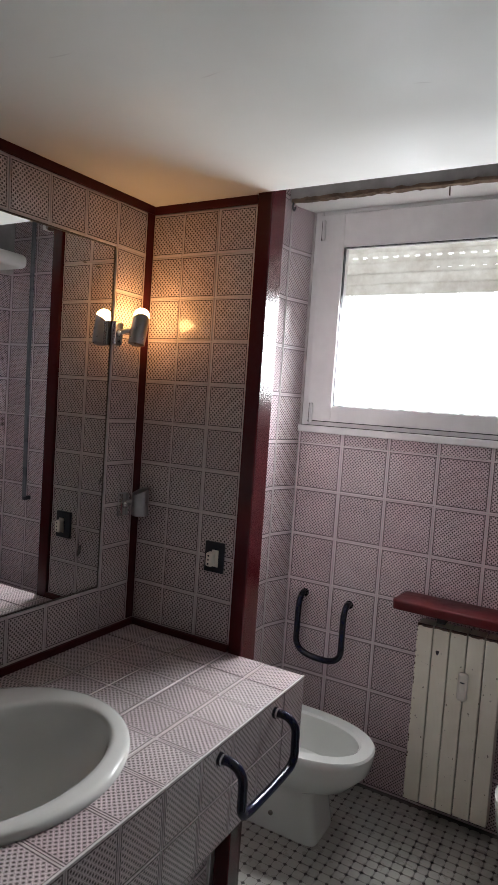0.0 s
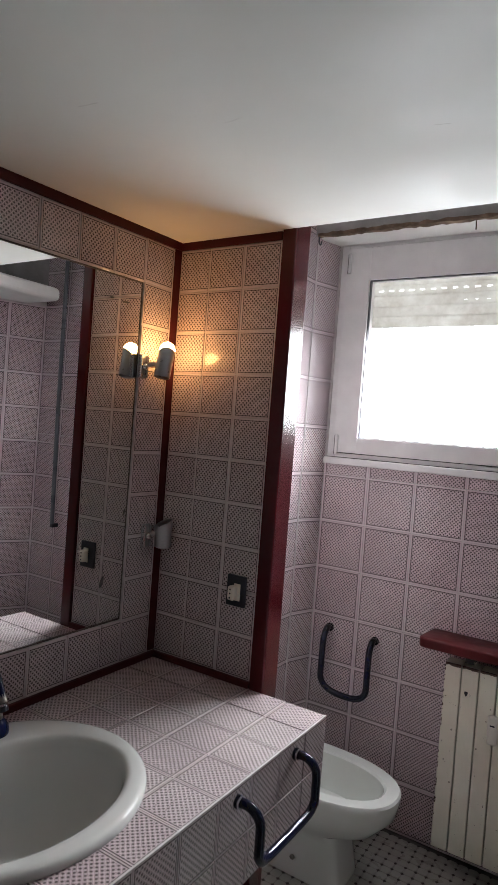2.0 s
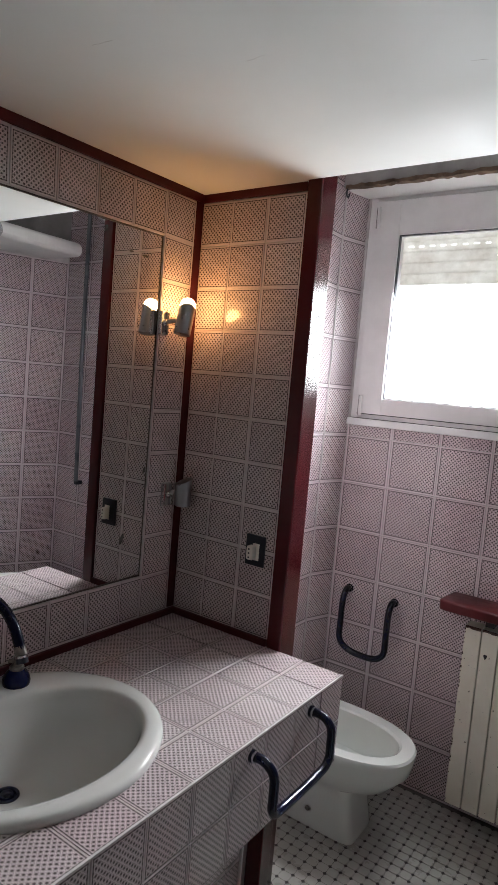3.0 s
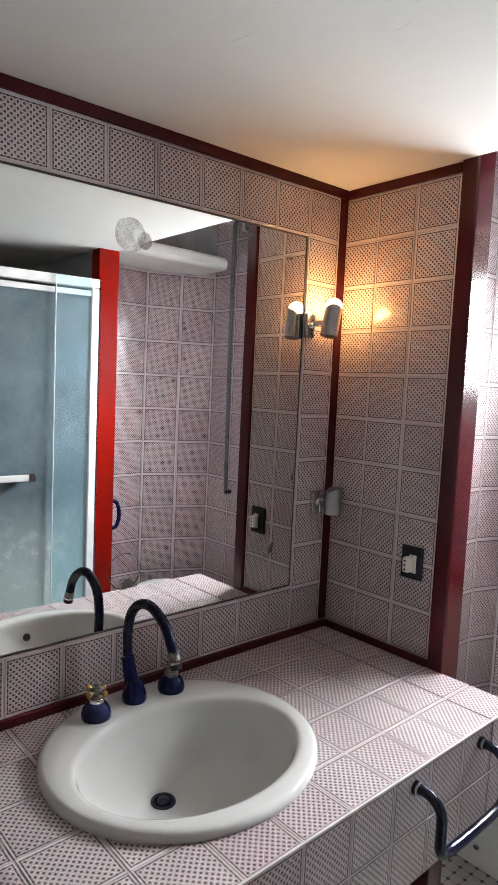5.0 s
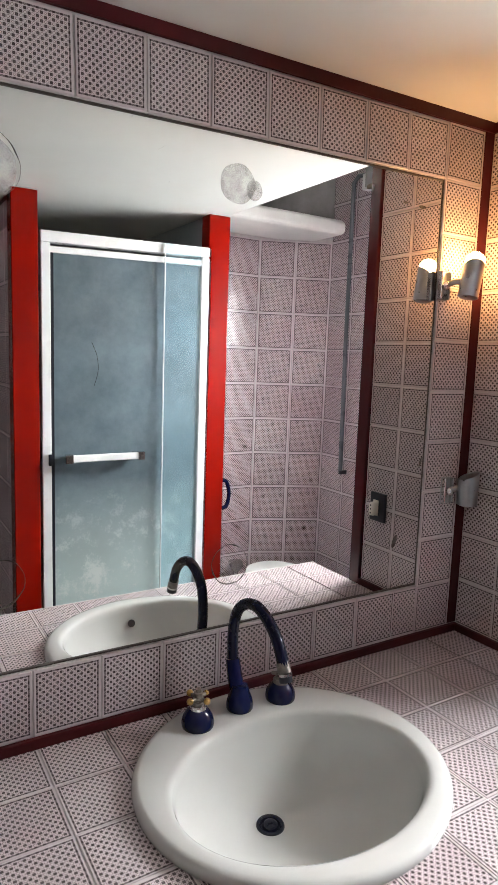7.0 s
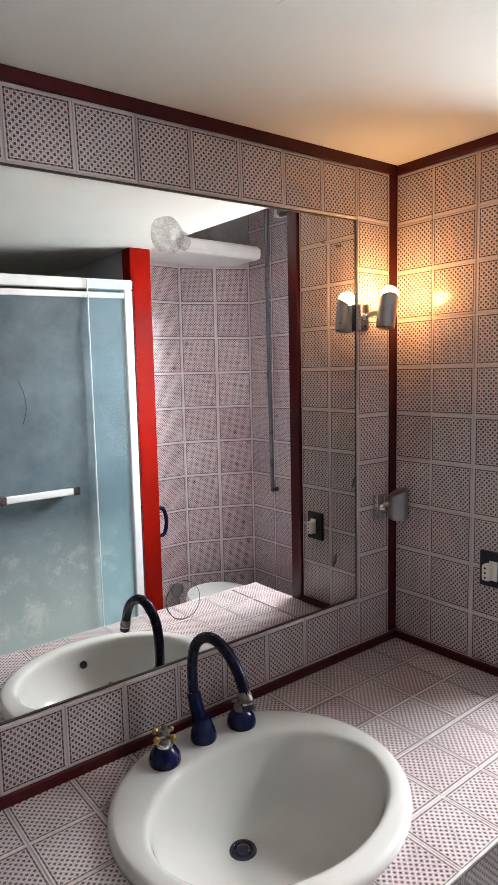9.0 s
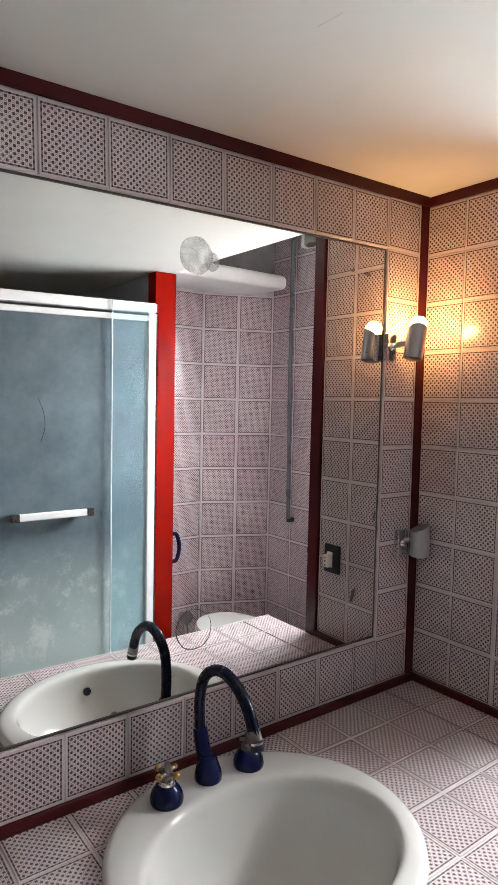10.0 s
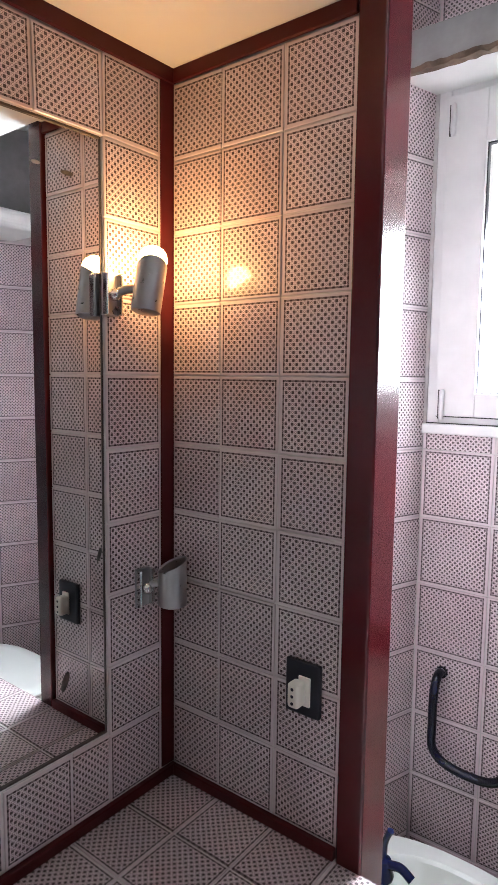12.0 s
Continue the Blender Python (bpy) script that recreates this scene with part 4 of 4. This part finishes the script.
part("top_rail", skew(box_bm(XF, XF + 0.05, YA, YB, 1.927, 1.968, 0.003)), m_alu, sh)
part("lower_guide", skew(box_bm(XF + 0.004, XF + 0.03, YA + 0.03, YB - 0.03, 1.89, 1.914, 0.002)), m_alu, sh)
part("jamb", box_bm(XF, XF + 0.05, YA, YA + 0.035, 0.1, 1.909, 0.003), m_alu, sh)
part("jamb", box_bm(XF, XF + 0.05, YB - 0.045, YB, 0.1, 1.925, 0.003), m_alu, sh)
part("bottom_rail", box_bm(XF, XF + 0.05, YA, YB, 0.1, 0.13, 0.003), m_alu, sh)
part("sliding_panel", box_bm(XF + 0.012, XF + 0.018, YA + 0.035, -0.14, 0.13, 1.885, 0.001, 1), m_frost, sh, "grey frosted glass panel with limescale and a painted glow low down")
clear = part("sliding_panel", box_bm(XF - 0.009, XF - 0.004, -0.2995, YB - 0.055, 0.13, 1.96, 0.001, 1), m_clear, sh, "bluish clear glass panel")
clear.visible_shadow = False
part("panel_edge", box_bm(XF - 0.01, XF - 0.003, -0.304, -0.3, 0.13, 1.96, 0.0005, 1), m_alu, sh)
bar = part("towel_bar", box_bm(XF - 0.05, XF - 0.028, -0.705, -0.41, 1.085, 1.112, 0.004), m_alu, sh, "white square door pull")
for y in (-0.695, -0.42):
    part("bar_stud", box_bm(XF - 0.03, XF + 0.012, y - 0.011, y + 0.011, 1.087, 1.11, 0.002), m_chrome, bar)
for y in (-0.704, -0.411):
    part("bar_end", box_bm(XF - 0.053, XF - 0.025, y - 0.014, y + 0.014, 1.082, 1.115, 0.002), m_chrome, bar, "chrome end block")
part("seal", box_bm(XF + 0.006, XF + 0.011, YA + 0.035, YA + 0.047, 0.13, 1.895), m_black, sh, "dark rubber seal")
part("scratch", tube_bm(smooth_path([(XF + 0.0115, -0.6, 1.55), (XF + 0.0115, -0.58, 1.5), (XF + 0.0115, -0.574, 1.44), (XF + 0.0115, -0.59, 1.38)]), 0.0008, 6), m_dark, sh, "curved dark scratch on the glass")
tray = thing("shower_tray", "white ceramic tray on the shower floor", "shower tray")
bt = box_bm(1.335, 2.15, -0.82, -0.09, 0, 0.1, 0.006)
part("tray", bt, m_ceramic, tray)
knob = thing("robe_hook", "small navy wall hook beside the red post", "hook")
part("hook", tube_bm(smooth_path([(1.345, -0.002, 0.95), (1.345, 0.034, 0.944), (1.345, 0.05, 0.886), (1.345, 0.036, 0.828), (1.345, -0.002, 0.822)]), 0.009), m_navy, knob, smooth=True)

part("catch", box_bm(XF - 0.01, XF, YA + 0.022, YA + 0.034, 1.07, 1.115, 0.002), m_black, sh, "small dark catch on the frame")

# ---- floor mosaic ----
FP = 0.0375


def mosaic_mesh(mat):
    b = bmesh.new()
    h, c = FP / 2 - 0.0006, 0.0072
    pts = [(h, c - h), (h, h - c), (h - c, h), (c - h, h), (-h, h - c), (-h, c - h), (c - h, -h), (h - c, -h)]
    lo = [b.verts.new((x, y, -0.004)) for x, y in pts]
    hi = [b.verts.new((x * 0.985, y * 0.985, 0.0)) for x, y in pts]
    b.faces.new(hi)
    for i in range(8):
        b.faces.new((lo[i], lo[(i + 1) % 8], hi[(i + 1) % 8], hi[i]))
    return mesh_of(b, "mosaic_tile", mat)


def mosaic(parent):
    me = mosaic_mesh(m_white_tile)
    rng = random.Random(7)
    near, far_v, far_f, dot_v, dot_f = 0, [], [], [], []
    ax, ay = 0.5, 0.862
    i0, i1, j0, j1 = int((0.1 - ax) / FP), int((1.87 - ax) / FP), 1, int((0.862 + 1.2) / FP)
    for i in range(i0, i1 + 1):
        for j in range(j0, j1):
            x, y = ax + i * FP, ay - j * FP
            r = 0.0064
            k = len(dot_v)
            dx, dy = x + FP / 2, y + FP / 2
            dot_v += [(dx + r, dy, 0), (dx, dy + r, 0), (dx - r, dy, 0), (dx, dy - r, 0)]
            dot_f.append((k, k + 1, k + 2, k + 3))
            if 0.52 < x < 1.08 and 0.24 < y:
                ob = new("mosaic_tile", me)
                ob.parent = parent
                ob.location = (x, y, rng.uniform(-0.0005, 0.0004))
            else:
                k = len(far_v)
                h, c = FP / 2 - 0.0006, 0.0072
                far_v += [(x + a, y + d, 0) for a, d in ((h, c - h), (h, h - c), (h - c, h), (c - h, h), (-h, h - c), (-h, c - h), (c - h, -h), (h - c, -h))]
                far_f.append(tuple(range(k, k + 8)))
    for name, vs, fs, mat, z in (("mosaic_rest", far_v, far_f, m_white_tile, -0.0005), ("mosaic_dots", dot_v, dot_f, m_black_tile, -0.0008)):
        m = bpy.data.meshes.new(name)
        m.from_pydata([(x, y, z) for x, y, _ in vs], [], fs)
        m.materials.append(mat)
        ob = new(name, m)
        ob.parent = parent
        ob["kind"] = "stuff"


mosaic(floor)

# ---- wall and counter tiles ----
ZS = [0.803 + i * 0.1276 for i in range(11)]
ZS[-1] = T0
X, Y, Z = (1, 0, 0), (0, 1, 0), (0, 0, 1)
NX, NY = (-1, 0, 0), (0, -1, 0)
# partition, facing -y
tile_field(partition, (0, 0, 0), X, Z, [0.003, 0.1155, 0.243, 0.3735], ZS, m_tile)
# vanity wall, facing +x
tile_field(wall_west, (0, 0, 0), Y, Z, [ME, -0.031], ZS, m_tile)
jy = [ME - i * 0.1275 for i in range(17)][::-1]
tile_field(wall_west, (0, SLOPE * 2.015, 0), Vector((0, 1, SLOPE)).normalized(), Vector((0, -SLOPE, 1)).normalized(), jy, [MT + 0.001, T0 - 0.001], m_tile)
jl = [ME + 0.05 - i * 0.1275 for i in range(17)][::-1][:-1] + [ME]
tile_field(wall_west, (0, 0, 0), Y, Z, jl, [0.805, MB - 0.001], m_tile)
# counter top and apron
cx = [0.0, 0.126, 0.249, 0.372, 0.5, CF]
cy = [CE_ - 0.119 - 0.125 * i for i in range(15)][::-1] + [CE_]


def whole(u0, u1, v0, v1):
    return all(outside(u, v, 1.0) for u in (u0, u1, (u0 + u1) / 2) for v in (v0, v1, (v0 + v1) / 2))


tile_field(top, (0, 0, COUNTER), X, Y, cx, cy, m_tile, whole)
for a0, a1 in zip(cx, cx[1:]):
    for b0, b1 in zip(cy, cy[1:]):
        if not whole(a0, a1, b0, b1) and any(outside(u, v, 0.94) for u in (a0, a1) for v in (b0, b1)):
            mx, my = (a0 + a1) / 2, (b0 + b1) / 2
            b = holed_slab(a0 + 0.0018, a1 - 0.0018, b0 + 0.0018, b1 - 0.0018, COUNTER - D, COUNTER - 0.0002, 9, 9, 0.94)
            bmesh.ops.translate(b, verts=b.verts, vec=(-mx, -my, -COUNTER))
            ob = part("tile", b, m_tile, top)
            ob.location = (mx, my, COUNTER)
tile_field(under, (0.462, 0, 0), Y, Z, [v for v in cy if v < -0.2] + [-0.187], lines(0.0, AZ - 0.002, SMALL, AZ - 0.002), m_tile)
tile_field(apron, (CF, 0, 0), Y, Z, cy, [AZ, AZ + 0.121, COUNTER - 0.003], m_tile)
tile_field(apron, (0, CE_, 0), NX, Z, [-CF + 0.002, -0.498, -0.37, -0.245, -0.12, -0.02], [AZ, AZ + 0.121, COUNTER - 0.003], m_tile)
for nm, pr in (("upper_band_east", [(1.866, -0.01), (1.872, -0.01), (1.874, 0.5), (1.866, 0.5)]), ("upper_band_corner", [(1.866, 0.5), (1.874, 0.5), (1.705, 0.864), (1.696, 0.86)])):
    structure(nm, prism_bm(pr, 2.2, TOP - 0.002), m_concrete, "bare grey plaster above the tiles", "wall")
# large tiles of the alcove
zl = lines(0.0, TOP, LARGE, 1.177)
zc_ = [v for v in zl if v < 2.25]
zw = lines(0.0, 1.418, LARGE, 1.177)
xn = lines(0.14, 1.7, LARGE, 0.341)
tile_field(wall_north, (0, 0.862, 0), X, Z, xn, zw, m_tile_large)
tile_field(wall_north, (0, 0.862, 0), X, Z, [v for v in xn if v > 1.2], [1.4183] + [v for v in zl if v >= 1.44], m_tile_large)
tile_field(wall_north, (0, 0.862, 0), X, Z, [v for v in xn if v < 1.2], [2.43, TOP], m_tile_large)
tile_field(pier, (0, 0.722, 0), X, Z, [1.192, 1.22], lines(0, 0.797, LARGE, 0.592), m_tile_large)
tile_field(pier, (1.192, 0, 0), NY, Z, [-0.862, -0.725], lines(0, 0.797, LARGE, 0.592), m_tile_large)
tile_field(pier, (1.22 + D, 0, 0), Y, Z, [0.725, 0.862], lines(0, 0.797, LARGE, 0.592), m_tile_large)
tile_field(wall_alcove, (0.1, 0, 0), Y, Z, lines(0.076, 0.737, LARGE, 0.737), zl, m_tile_large)
d = Vector((0.04, 0.125, 0)).normalized()
tile_field(wall_alcove, (0.1, 0.737, 0), d, Z, [0, 0.131], zl, m_tile_large)
d = Vector((CH1[0] - CH0[0], CH1[1] - CH0[1], 0))
n_ = d.length
tile_field(wall_corner, (CH1[0], CH1[1], 0), -d.normalized(), Z, [0, n_ / 2, n_], zc_, m_tile_large)
tile_field(wall_east, (1.87, 0, 0), NY, Z, lines(-0.5, 0.008, LARGE), zc_, m_tile_large)
tile_field(shower_south, (0, -0.897, 0), X, Z, lines(1.392, 1.85, LARGE, 1.85), lines(0, T0, LARGE, 1.177), m_tile_large)
tile_field(wall_east_south, (1.85, 0, 0), NY, Z, lines(0.897, 2.4, LARGE), lines(0, T0, LARGE, 1.177), m_tile_large)
structure("corner_joint", tube_bm([(0.1, 0.737, 0.0), (0.1, 0.737, TOP - 0.002)], 0.0036, 10), m_grout, "pale grout bead in the wall's angle", "joint")
structure("corner_joint", tube_bm([(CH0[0], CH0[1], 0.0), (CH0[0], CH0[1], 2.2)], 0.0036, 10), m_grout, "pale grout bead in the wall's angle", "joint")
